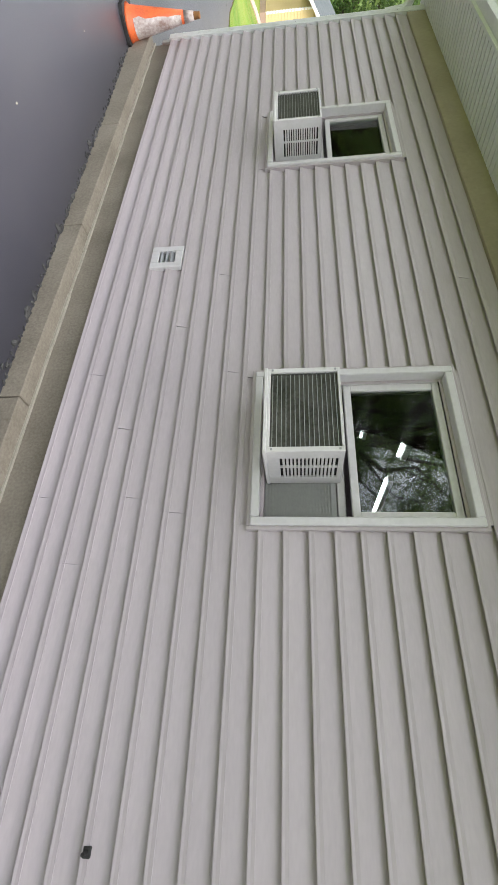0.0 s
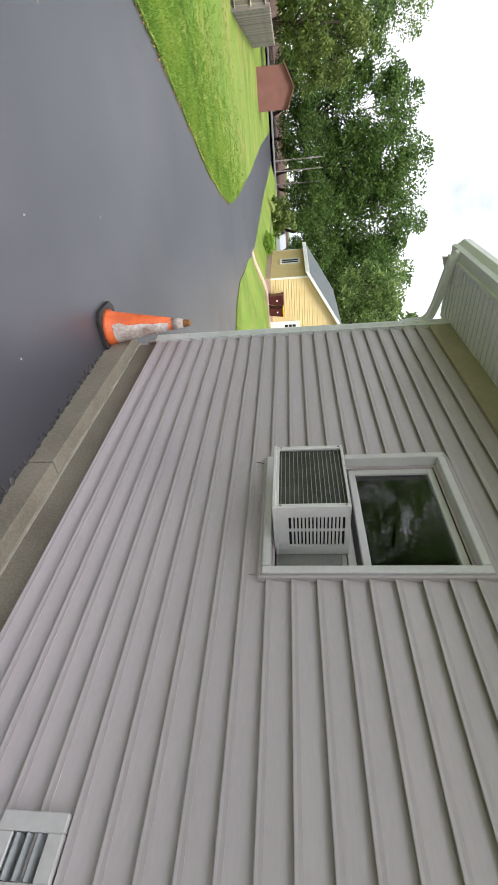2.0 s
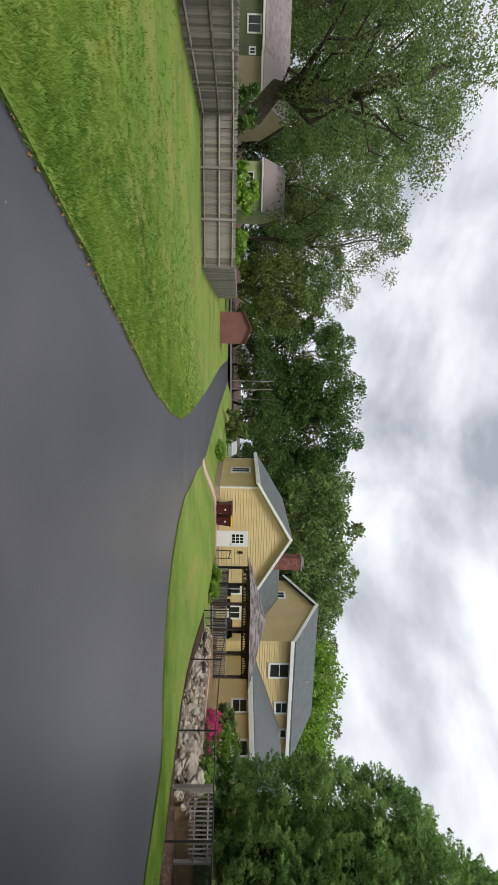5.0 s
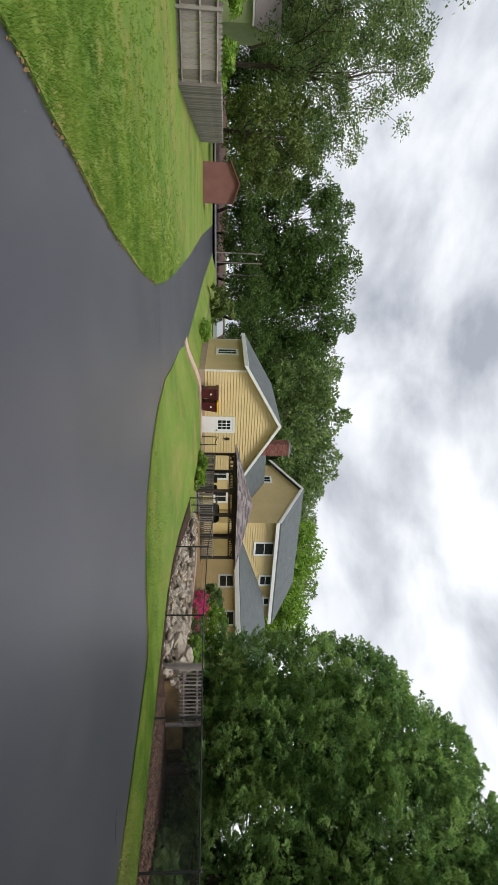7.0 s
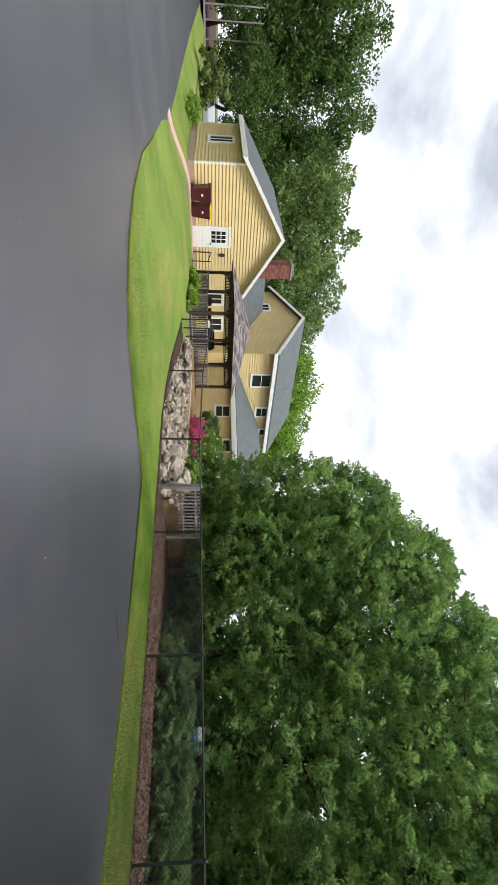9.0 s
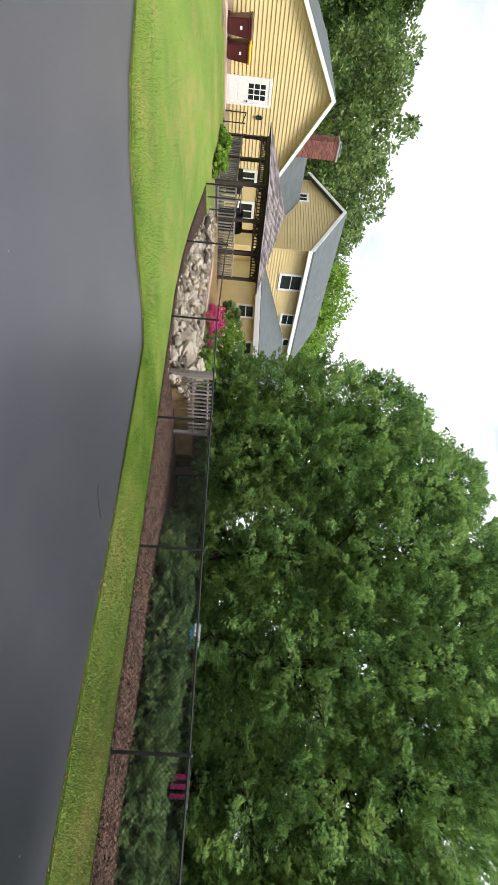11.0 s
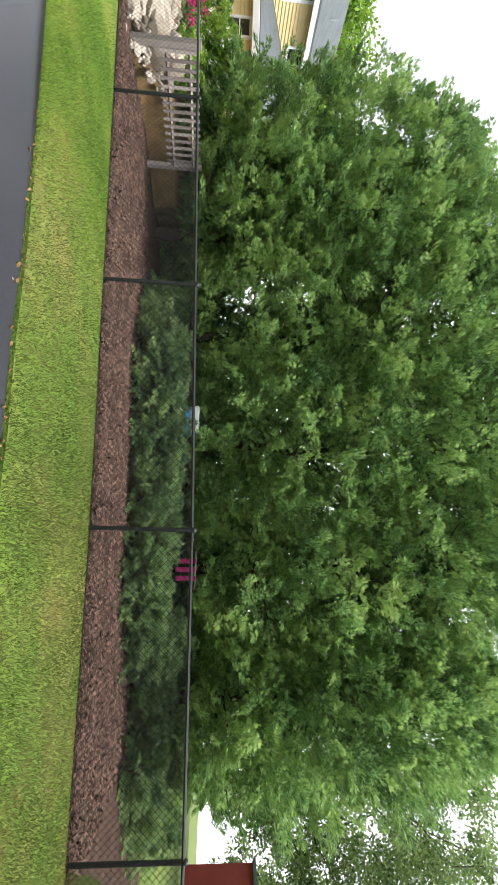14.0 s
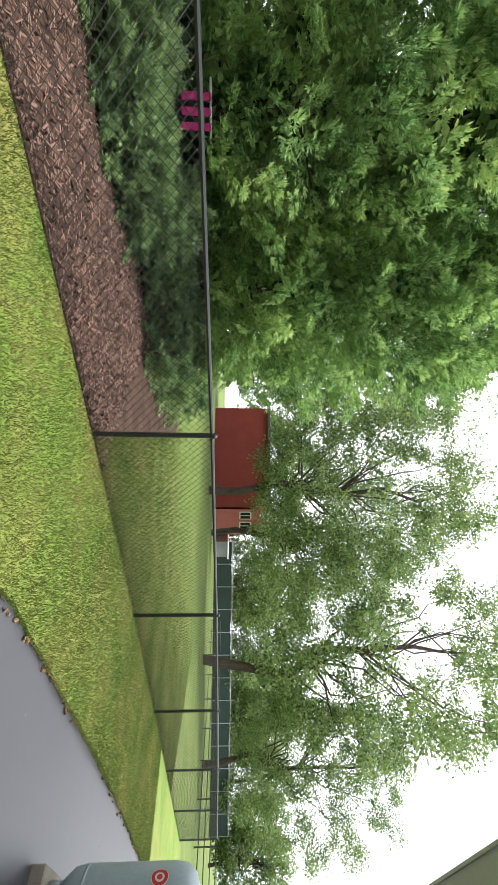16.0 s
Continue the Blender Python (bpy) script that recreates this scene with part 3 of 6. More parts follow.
wall_back = tagged(part("wall_north", box(bmesh.new(), WX0 + 0.02, WY1 - T, 0.1, WX1 - 0.02, WY1 - 0.018, 2.62), M["siding"]), "beige vinyl lap siding back wall", "wall", kind="structure")
wall_end = tagged(part("wall_east", box(bmesh.new(), WX1 - T, WY0 + T, 0.1, WX1, WY1 - T, 2.62), M["siding"]), "beige vinyl lap siding end wall", "wall", kind="structure")
# floor and ceiling coloured dark so the room reads as unlit through the glass
tagged(part("floor", box(bmesh.new(), WX0 + T, WY0 + T, 0.1, WX1 - T, WY1 - T, 0.2), M["room"]), "floor inside the building, room gloom painted in dark grey", "floor", kind="structure")
tagged(part("ceiling", box(bmesh.new(), WX0 + T, WY0 + T, 2.5, WX1 - T, WY1 - T, 2.6), M["room"]), "ceiling inside the building, room gloom painted in dark grey", "ceiling", kind="structure")

# foundation with a paler joint line
bm = box(bmesh.new(), WX0 + 0.03, WY0 + 0.03, -0.6, WX1 - 0.03, WY1 - 0.03, SID0 + 0.02)
foundation = tagged(part("foundation", bm, M["concrete"]), "weathered tan concrete foundation under the siding", "foundation", kind="structure")
x = WX0 + 0.03
while x < WX1 - 0.5:
    w = random.uniform(1.1, 1.9)
    part("slab", box(bmesh.new(), x + 0.004, WY0 - 0.075, -0.35, min(x + w, WX1) - 0.004, WY0 + 0.03, -0.02, 0.004), M["concrete"], foundation)
    x += w
bm = bmesh.new()
x = WX0
while x < WX1:
    z = -0.018
    box(bm, x, WY0 + 0.012 + random.uniform(0, 0.008), z - 0.006, x + 0.2, WY0 + 0.034, z + 0.008 + random.uniform(0, 0.006))
    x += 0.2
part("joint", bm, M["caulk"], foundation, "pale cement joint line")
bm = bmesh.new()
for i in range(700):
    x = WX0 + 12 * i / 700 + random.gauss(0, 0.02)
    s = random.uniform(0.004, 0.013) * (2.0 if random.random() < 0.08 else 1)
    bmesh.ops.create_icosphere(bm, subdivisions=1, radius=1, matrix=Matrix.LocRotScale((x, WY0 - 0.085 + random.gauss(0, 0.018), ground_z(x, 1.9) + 0.004), Euler((0, 0, random.random() * 6)), (s * 1.8, s, s * 0.5)))
tagged(part("asphalt_crumbs", bm, M["tar"]), "broken black asphalt crumbs along the foundation", "rubble", kind="stuff")

# siding courses: a lapped board each, broken at the windows
def lap_board(a, b, z, mat, parent, axis="x", face=WY0, sign=-1, top=None):
    t = COURSE if top is None else top - z
    o = [(face + sign * 0.0190, z), (face + sign * 0.0184, z - 0.002), (face + sign * 0.0172, z - 0.002), (face + sign * 0.0165, z + 0.022), (face - sign * 0.016, z + 0.024), (face - sign * 0.016, z + t + 0.014), (face - sign * 0.007, z + t + 0.014), (face - sign * 0.004, z + t - 0.002)]
    bm = bmesh.new()
    if axis == "x":
        prism(bm, o, "x", a, b)
    else:
        prism(bm, o, "y", a, b)
    return part("siding_board", bm, mat, parent)


for i in range(N_COURSE):
    z = SID0 + i * COURSE
    spans, a = [], WX0 + 0.03
    for w in sorted(WIN):
        if z + COURSE > w[2] and z < w[3]:
            spans.append((a, w[0] + 0.012))
            a = w[1] - 0.012
    spans.append((a, WX1 - 0.03))
    for a, b in spans:
        while b - a > 6.5:
            c = a + random.uniform(3.4, 5.6)
            lap_board(a, c, z, M["siding"], wall_front)
            a = c + 0.0004
        lap_board(a, b, z, M["siding"], wall_front)
    for w in WIN:
        if z + 0.025 < w[2] < z + COURSE:
            lap_board(w[0] + 0.012, w[1] - 0.012, z, M["siding"], wall_front, top=w[2] - 0.004)
        if z < w[3] < z + COURSE - 0.025:
            lap_board(w[0] + 0.012, w[1] - 0.012, w[3] + 0.012, M["siding"], wall_front, top=z + COURSE)
    lap_board(WY0 + 0.03, WY1 - 0.03, z, M["siding"], wall_side, "y", WX0)
    lap_board(WX0 + 0.03, WX1 - 0.03, z, M["siding"], wall_back, "x", WY1, 1)
mid_y, half = (WY0 + WY1) / 2, (WY1 - WY0) / 2
z = SID1
while z < 3.7:
    k = half * (1 - (z + COURSE - 2.62) / 1.13)
    if k > 0.1:
        lap_board(mid_y - min(k, half), mid_y + min(k, half), z, M["siding"], wall_side, "y", WX0)
    z += COURSE

# corner posts, frieze, soffit, fascia, gutter, downspout
def corner_post(x, y, sx, sy, name):
    bm = bmesh.new()
    o = [(-0.030, -0.030), (0.075, -0.030), (0.075, 0.014), (0.016, 0.014), (0.016, 0.075), (-0.030, 0.075)]
    prism(bm, [(x + sx * u, y + sy * v) for u, v in o], "z", SID0 - 0.02, 2.598)
    ob = tagged(part(name, bm, M["corner"]), "pale grey vinyl corner post", "corner trim", kind="structure")
    return ob


cp = corner_post(WX0, WY0, 1, 1, "trim")
for z in (0.45, 1.4, 2.35):
    part("screw", tube(bmesh.new(), (WX0 + 0.03, WY0 - 0.033, z), (WX0 + 0.03, WY0 - 0.0285, z), 0.005), M["metal"], cp)
corner_post(WX0, WY1, 1, -1, "trim")
tagged(part("trim", box(bmesh.new(), WX0 + 0.03, WY0 - 0.022, SID1 + 0.002, WX1, WY0 + 0.016, 2.60, 0.003), M["frieze"]), "tan frieze board under the soffit", "frieze board", kind="structure")
OVER = 0.46
BACK = 0.53
soffit = tagged(part("soffit", box(bmesh.new(), WX0 - 0.21, WY0 - OVER, 2.60, WX1, WY0 + 0.02, 2.618), M["soffit"]), "white ribbed vinyl soffit under the eave", "soffit", kind="structure")
bm = bmesh.new()
x = WX0 - 0.2
while x < WX1:
    box(bm, x, WY0 - OVER + 0.01, 2.5955, x + 0.055, WY0 - 0.02, 2.602)
    x += 0.075
part("rib", bm, M["soffit"], soffit)
roof = thing("roof", (1, 5.4, 2.6), "low gable roof with grey shingles and white fascia", "roof", kind="structure")
pitch = 1.13 / half
for s in (-1, 1):
    reach = OVER if s < 0 else BACK
    e = mid_y + s * (half + reach)
    ze = 2.66 - 0.0
    bm = bmesh.new()
    prism(bm, [(e, ze - 0.03), (mid_y, ze + pitch * (half + reach) - 0.03), (mid_y, ze + pitch * (half + reach) + 0.02), (e, ze + 0.02)], "x", WX0 - 0.228, WX1 + 0.3)
    part("slope", bm, M["shingle"], roof, "grey asphalt shingle slope")
    # sloping gable-end soffit and rake board
    bm = bmesh.new()
    prism(bm, [(e, ze - 0.05), (mid_y, ze + pitch * (half + reach) - 0.05), (mid_y, ze + pitch * (half + reach) - 0.031), (e, ze - 0.031)], "x", WX0 - 0.21, WX0 - 0.03)
    part("rake_soffit", bm, M["soffit"], roof, "white soffit under the gable overhang")
    bm = bmesh.new()
    prism(bm, [(e, ze - 0.11), (mid_y, ze + pitch * (half + reach) - 0.11), (mid_y, ze + pitch * (half + reach) + 0.03), (e, ze + 0.03)], "x", WX0 - 0.253, WX0 - 0.230)
    part("rake_board", bm, M["corner"], roof, "pale rake board")
part("fascia", box(bmesh.new(), WX0 - 0.228, WY0 - OVER - 0.02, 2.585, WX1 + 0.3, WY0 - OVER, 2.73, 0.002), M["corner"], roof, "pale grey fascia")
part("fascia", box(bmesh.new(), WX0 - 0.228, WY1 + BACK, 2.585, WX1 + 0.3, WY1 + BACK + 0.02, 2.73, 0.002), M["corner"], roof, "pale grey fascia")
part("soffit", box(bmesh.new(), WX0 - 0.21, WY1 - 0.02, 2.60, WX1, WY1 + BACK, 2.618), M["soffit"], roof, "white soffit")

gutter = thing("gutter", (WX0, WY0 - OVER, 2.6), "white aluminium gutter with an elbow to a downspout", "gutter")
y = WY0 - OVER - 0.02
o = [(y, 2.73), (y, 2.61), (y - 0.07, 2.61), (y - 0.075, 2.65), (y - 0.105, 2.69), (y - 0.105, 2.735), (y - 0.097, 2.735), (y - 0.097, 2.693), (y - 0.066, 2.653), (y - 0.062, 2.618), (y - 0.008, 2.618), (y - 0.008, 2.73)]
part("channel", prism(bmesh.new(), o, "x", WX0 - 0.228, WX1 + 0.3), M["corner"], gutter)
part("end_cap", prism(bmesh.new(), o[:6], "x", WX0 - 0.232, WX0 - 0.228), M["corner"], gutter)


def spout(points, name, parent, k=1.0, mat="spout"):
    bm = bmesh.new()
    rings = []
    for i, p in enumerate(points):
        d = (Vector(points[min(i + 1, len(points) - 1)]) - Vector(points[max(i - 1, 0)])).normalized()
        side = d.cross(Vector((1, 0, 0.0))).normalized()
        up = Vector((1, 0, 0))
        c = [(0.032, 0.022), (0.022, 0.032), (-0.022, 0.032), (-0.032, 0.022), (-0.032, -0.022), (-0.022, -0.032), (0.022, -0.032), (0.032, -0.022)]
        rings.append([bm.verts.new(Vector(p) + up * u * k + side * v * k) for u, v in c])
    for a, b in zip(rings, rings[1:]):
        for i in range(8):
            bm.faces.new((a[i], a[(i + 1) % 8], b[(i + 1) % 8], b[i]))
    return part(name, bm, M[mat], parent, "metal downspout piece")


sx = WX0 - 0.06
spout([(sx, WY0 - 0.52, 2.63), (sx, WY0 - 0.52, 2.60), (sx, WY0 - 0.49, 2.575), (sx, WY0 - 0.38, 2.55), (sx, WY0 - 0.14, 2.50), (sx, WY0 - 0.05, 2.47), (sx, WY0 - 0.005, 2.42), (sx, WY0 + 0.01, 2.25)], "elbow", gutter, 1.0, "corner")
bm = bmesh.new()
for u in (-0.02, 0.0, 0.02):
    box(bm, WX0 + 0.022 + u - 0.003, WY0 - 0.032, 0.2, WX0 + 0.022 + u + 0.003, WY0 - 0.0295, 2.58, 0.001)
part("flute", bm, M["corner"], cp)
part("sleeve", box(bmesh.new(), sx - 0.037, WY0 + 0.028, 0.05, sx + 0.037, WY0 + 0.102, 0.52, 0.006), M["spout"], gutter)
spout([(sx, WY0 + 0.065, 2.26), (sx, WY0 + 0.065, 1.2), (sx, WY0 + 0.065, 0.62), (sx, WY0 + 0.065, 0.05)], "downspout", gutter)


# ---- windows and their air conditioners ----
def window_unit(w, name, blue):
    x0, x1, z0, z1 = w
    win = thing(name, ((x0 + x1) / 2, WY0, z0), "white vinyl sash window, raised over an air conditioner", "window", kind="structure")
    f, y0, y1 = 0.036, WY0 - 0.042, WY0 + 0.02
    for nm, b in (("frame", (x0, y0, z0, x0 + f, y1, z1)), ("frame", (x1 - f, y0, z0, x1, y1, z1)), ("frame", (x0 + f, y0, z1 - f, x1 - f, y1, z1)), ("sill", (x0 + f, y0 - 0.006, z0, x1 - f, y1, z0 + f))):
        part(nm, box(bmesh.new(), *b, 0.004), M["trim"], win)
    # flange outside the frame
    g = 0.016
    for b in ((x0 - g, z0 - g, x0, z1 + g), (x1, z0 - g, x1 + g, z1 + g), (x0, z1, x1, z1 + g), (x0, z0 - g, x1, z0)):
        part("flange", box(bmesh.new(), b[0], WY0 - 0.029, b[1], b[2], WY0 + 0.01, b[3], 0.002), M["siding"], win)
    # reveal
    a0, a1, c0, c1, d = x0 + f, x1 - f, z0 + f, z1 - f, WY0 + 0.15
    for b in ((a0, c0, a0 + 0.014, c1), (a1 - 0.014, c0, a1, c1), (a0 + 0.014, c1 - 0.014, a1 - 0.014, c1), (a0 + 0.014, c0, a1 - 0.014, c0 + 0.014)):
        part("jamb", box(bmesh.new(), b[0], WY0 + 0.02, b[1], b[2], d, b[3]), M["trim"], win)
    a0, a1, c0, c1 = a0 + 0.014, a1 - 0.014, c0 + 0.014, c1 - 0.014
    ms = z0 + 0.425           # meeting height, top of the air conditioner
    # upper sash, nearer the outside
    s, ya, yb = 0.034, WY0 + 0.028, WY0 + 0.058
    sash = part("sash", box(bmesh.new(), a0, ya, ms, a1, yb, ms + s, 0.003), M["trim"], win)
    part("rail", box(bmesh.new(), a0, ya, c1 - s, a1, yb, c1, 0.003), M["trim"], sash)
    for b in ((a0, a0 + s), (a1 - s, a1)):
        part("stile", box(bmesh.new(), b[0], ya, ms + s, b[1], yb, c1 - s, 0.003), M["trim"], sash)
    pane = part("pane", box(bmesh.new(), a0 + s, ya + 0.012, ms + s, a1 - s, ya + 0.018, c1 - s), M["glass"], sash, "dark reflecting glass pane")
    pane.visible_shadow = False
    # raised lower sash rail behind, and the dark slot
    part("lower_rail", box(bmesh.new(), a0, WY0 + 0.075, ms - 0.055, a1, WY0 + 0.10, ms - 0.02, 0.003), M["trim"], win)
    part("side_panel", box(bmesh.new(), a0, WY0 + 0.08, c0, a1, WY0 + 0.095, ms - 0.06), M["accordion"], win, "grey folding side panel")
    bm = bmesh.new()
    z = c0 + 0.006
    while z < ms - 0.08:
        box(bm, a0 + 0.01, WY0 + 0.072, z, a1 - 0.01, WY0 + 0.08, z + 0.006)
        z += 0.013
    part("pleat", bm, M["accordion"], win)
    if blue:
        bm = bmesh.new()
        bmesh.ops.create_grid(bm, x_segments=14, y_segments=6, size=0.5, matrix=Matrix.LocRotScale(((a0 + a1) / 2 + 0.0, WY0 + 0.105, c1 - 0.13), Euler((math.pi / 2, 0, 0)), (a1 - a0, 0.25, 1)))
        for v in bm.verts:
            v.co.y += 0.03 * noise.noise(v.co * 9)
            if v.co.z < c1 - 0.2:
                v.co.z += 0.05 * noise.noise(v.co * 6)
        cloth = part("tarp", bm, M["blue"])
        cloth.modifiers.new("thick", "SOLIDIFY").thickness = 0.003
        tagged(cloth, "crumpled blue tarp hung inside the window", "tarp")
    return ms


def air_conditioner(x0, x1, z0, z1):
    y0, y1 = 1.755, WY0 + 0.07
    ac = thing("air_conditioner", ((x0 + x1) / 2, WY0, z0), "white window air conditioner with dusty rear fins and side louvres", "air conditioner", "window air conditioners")
    r = 0.022
    part("base_pan", box(bmesh.new(), x0 - 0.004, y0 - 0.004, z0 - 0.016, x1 + 0.004, y1, z0, 0.003), M["acwhite"], ac)
    part("top_cover", box(bmesh.new(), x0, y0, z1 - 0.004, x1, y1, z1, 0.0015), M["acwhite"], ac)
    # rear frame around the fins
    for b in ((x0, z0, x0 + r, z1 - 0.004), (x1 - r, z0, x1, z1 - 0.004), (x0 + r, z1 - 0.012, x1 - r, z1 - 0.004), (x0 + r, z0, x1 - r, z0 + 0.012)):
        part("rear_frame", box(bmesh.new(), b[0], y0, b[1], b[2], y0 + 0.012, b[3], 0.0015), M["acwhite"], ac)
    part("condenser", box(bmesh.new(), x0 + r, y0 + 0.016, z0 + 0.012, x1 - r, y0 + 0.04, z1 - 0.012), M["fin"], ac, "dark dusty condenser fins")
    n = 15
    for i in range(n):
        z = z0 + 0.02 + (z1 - z0 - 0.045) * i / (n - 1)
        part("fin_wire", box(bmesh.new(), x0 + r, y0 + 0.008, z, x1 - r, y0 + 0.0115, z + 0.0028), M["metal"], ac)
    for x in (x0 + 0.011, x1 - 0.011):
        for z in (z0 + 0.02, z1 - 0.02):
            part("screw", tube(bmesh.new(), (x, y0 - 0.003, z), (x, y0 + 0.001, z), 0.005), M["metal"], ac)
    # louvred sides
    for x, s in ((x0, 1), (x1, -1)):
        # flat panel behind the louvres, the inner shade put into its colour
        part("core", box(bmesh.new(), x + s * 0.012, y0 + 0.06, z0 + 0.01, x + s * 0.02, y1, z1 - 0.01), M["cavityshade"], ac)
        for b in ((y0 + 0.012, z0, y0 + 0.062, z1 - 0.004), (y1 - 0.06, z0, y1, z1 - 0.004), (y0 + 0.062, z0, y1 - 0.06, z0 + 0.05), (y0 + 0.062, z1 - 0.022, y1 - 0.06, z1 - 0.004), ((y0 + y1) / 2 - 0.012, z0 + 0.05, (y0 + y1) / 2 - 0.002, z1 - 0.022)):
            part("side_frame", box(bmesh.new(), x, b[0], b[1], x + s * 0.010, b[2], b[3], 0.001), M["acwhite"], ac)
        k = 15
        for i in range(1, k):
            z = z0 + 0.05 + (z1 - z0 - 0.072) * i / k
            part("louvre", box(bmesh.new(), x + s * 0.001, y0 + 0.062, z - 0.0045, x + s * 0.009, y1 - 0.06, z + 0.0045), M["acwhite"], ac)
    return ac


window_unit(WIN[0], "window_1", False)
window_unit(WIN[1], "window_2", True)
air_conditioner(-0.775, -0.36, 1.24, 1.55)
air_conditioner(-3.315, -2.905, 1.245, 1.555)
# lamps inside
for x, y in ((-1.8, 3.95), (-1.87, 5.85), (-3.4, 6.3)):
    lamp = thing("tube_lamp", (x, y, 2.5), "bare white fluorescent tube lamp on the ceiling", "ceiling lamp", "tube lamps")
    part("housing", box(bmesh.new(), x - 0.05, y - 0.6, 2.44, x + 0.05, y + 0.6, 2.5, 0.004), M["white"], lamp)
    part("tube", tube(bmesh.new(), (x, y - 0.58, 2.42), (x, y + 0.58, 2.42), 0.018), M["tube"], lamp, "glowing white tube")

# vent hood in the siding, hose bib hole
vx0, vx1, vz0, vz1 = -1.93, -1.74, 0.485, 0.68
vent = thing("wall_vent", ((vx0 + vx1) / 2, WY0, vz0), "pale square wall vent with small louvres on the siding", "vent")
for b in ((vx0, vz0, vx0 + 0.045, vz1), (vx1 - 0.045, vz0, vx1, vz1), (vx0 + 0.045, vz0, vx1 - 0.045, vz0 + 0.05), (vx0 + 0.045, vz1 - 0.045, vx1 - 0.045, vz1)):
    part("plate", box(bmesh.new(), b[0], WY0 - 0.034, b[1], b[2], WY0 + 0.0, b[3], 0.003), M["trim"], vent)
# solid plate; the vent opening's shade is painted on as near-black
part("cavity", box(bmesh.new(), vx0 + 0.045, WY0 - 0.008, vz0 + 0.05, vx1 - 0.045, WY0 + 0.0, vz1 - 0.045), M["cavityshade"], vent)
for i in range(3):
    z = vz0 + 0.058 + i * 0.031
    part("louvre", prism(bmesh.new(), [(WY0 - 0.032, z), (WY0 - 0.012, z + 0.018), (WY0 - 0.012, z + 0.022), (WY0 - 0.034, z + 0.004)], "x", vx0 + 0.047, vx1 - 0.047), M["metal"], vent)
hook = thing("wall_hook", (0.92, WY0, 0.70), "small dark rusty hook in the siding", "hook")
part("plate", box(bmesh.new(), 0.905, WY0 - 0.020, 0.69, 0.935, WY0 - 0.008, 0.715, 0.002), M["black"], hook)
part("pin", tube(bmesh.new(), (0.92, WY0 - 0.045, 0.70), (0.92, WY0 - 0.018, 0.702), 0.006), M["black"], hook)

# ---- traffic cone ----
cx, cy = -5.045, 1.786
cz = ground_z(cx, cy)
cone = thing("traffic_cone", (cx, cy, cz), "faded orange traffic cone with scuffed white sleeve, black base", "traffic cone")
bm = bmesh.new()
c = 0.06
prism(bm, [(cx - 0.18 + c, cy - 0.18), (cx + 0.18 - c, cy - 0.18), (cx + 0.18, cy - 0.18 + c), (cx + 0.18, cy + 0.155 - c), (cx + 0.18 - c, cy + 0.155), (cx - 0.18 + c, cy + 0.155), (cx - 0.18, cy + 0.155 - c), (cx - 0.18, cy - 0.18 + c)], "z", cz + 0.002, cz + 0.035)
part("base", bm, M["black"], cone, "black rubber base")


def cone_r(z):
    return 0.135 - (0.135 - 0.024) * (z - 0.035) / (0.71 - 0.035)


part("body", spin(bmesh.new(), [(cone_r(0.035) + 0.02, 0.035), (cone_r(0.05), 0.05), (cone_r(0.3), 0.3), (cone_r(0.565), 0.565)], 28, (cx, cy, cz)), M["cone"], cone)
part("collar", spin(bmesh.new(), [(cone_r(0.565) + 0.002, 0.565), (cone_r(0.655) + 0.001, 0.655)], 28, (cx, cy, cz)), M["scuff"], cone, "dirty white collar")
part("tip", spin(bmesh.new(), [(0.029, 0.655), (0.031, 0.66), (0.025, 0.70), (0.027, 0.703), (0.026, 0.712), (0.014, 0.712), (0.013, 0.66)], 20, (cx, cy, cz)), M["rust"], cone, "rusty brown tip")
bm = bmesh.new()
ring = []
for j in range(9):
    z = 0.10 + 0.44 * j / 8
    row = []
    for i in range(13):
        a = radians(-30 + 95 * i / 12 + 14 * noise.noise((i * 0.5, j * 0.6, 2)))
        r = cone_r(z) + 0.0015
        row.append(bm.verts.new((cx + r * math.cos(a), cy + r * math.sin(a), cz + z)))
    ring.append(row)
for a, b in zip(ring, ring[1:]):
    for i in range(12):
        bm.faces.new((a[i], a[i + 1], b[i + 1], b[i])).smooth = True
part("sleeve", bm, M["scuff"], cone, "scuffed white reflective sleeve")

# ---- chain link fence ----
FY = 12.37
fence = thing("chain_link_fence", (-6.9, FY, -0.25), "black coated chain link fence with thin posts", "fence")
posts_x = [-22.4, -19.25, -16.09, -12.95, -10.05, -6.92, -3.57, -0.38, 2.8, 5.95, 9.1, 12.2]
top_z = lambda x: ground_z(x, FY) + 1.21
for x in posts_x:
    p = part("post", tube(bmesh.new(), (x, FY, ground_z(x, FY) - 0.1), (x, FY, top_z(x) + 0.01), 0.026, sides=10), M["fence"], fence)
    part("cap", spin(bmesh.new(), [(0.031, 0.0), (0.031, 0.03), (0.018, 0.05), (0.004, 0.055)], 10, (x, FY, top_z(x))), M["fence"], p)
for a, b in zip(posts_x, posts_x[1:]):
    part("top_rail", tube(bmesh.new(), (a, FY, top_z(a)), (b, FY, top_z(b)), 0.019, sides=8), M["fence"], fence)
    part("tension_wire", tube(bmesh.new(), (a, FY - 0.03, ground_z(a, FY) + 0.03), (b, FY - 0.03, ground_z(b, FY) + 0.03), 0.003, sides=5), M["fence"], fence)
for x, y in ((-22.75, 13.0), (-23.1, 13.65)):
    part("post", tube(bmesh.new(), (x, y, ground_z(x, y) - 0.1), (x, y, top_z(-22.4) + 0.01), 0.026, sides=10), M["fence"], fence)
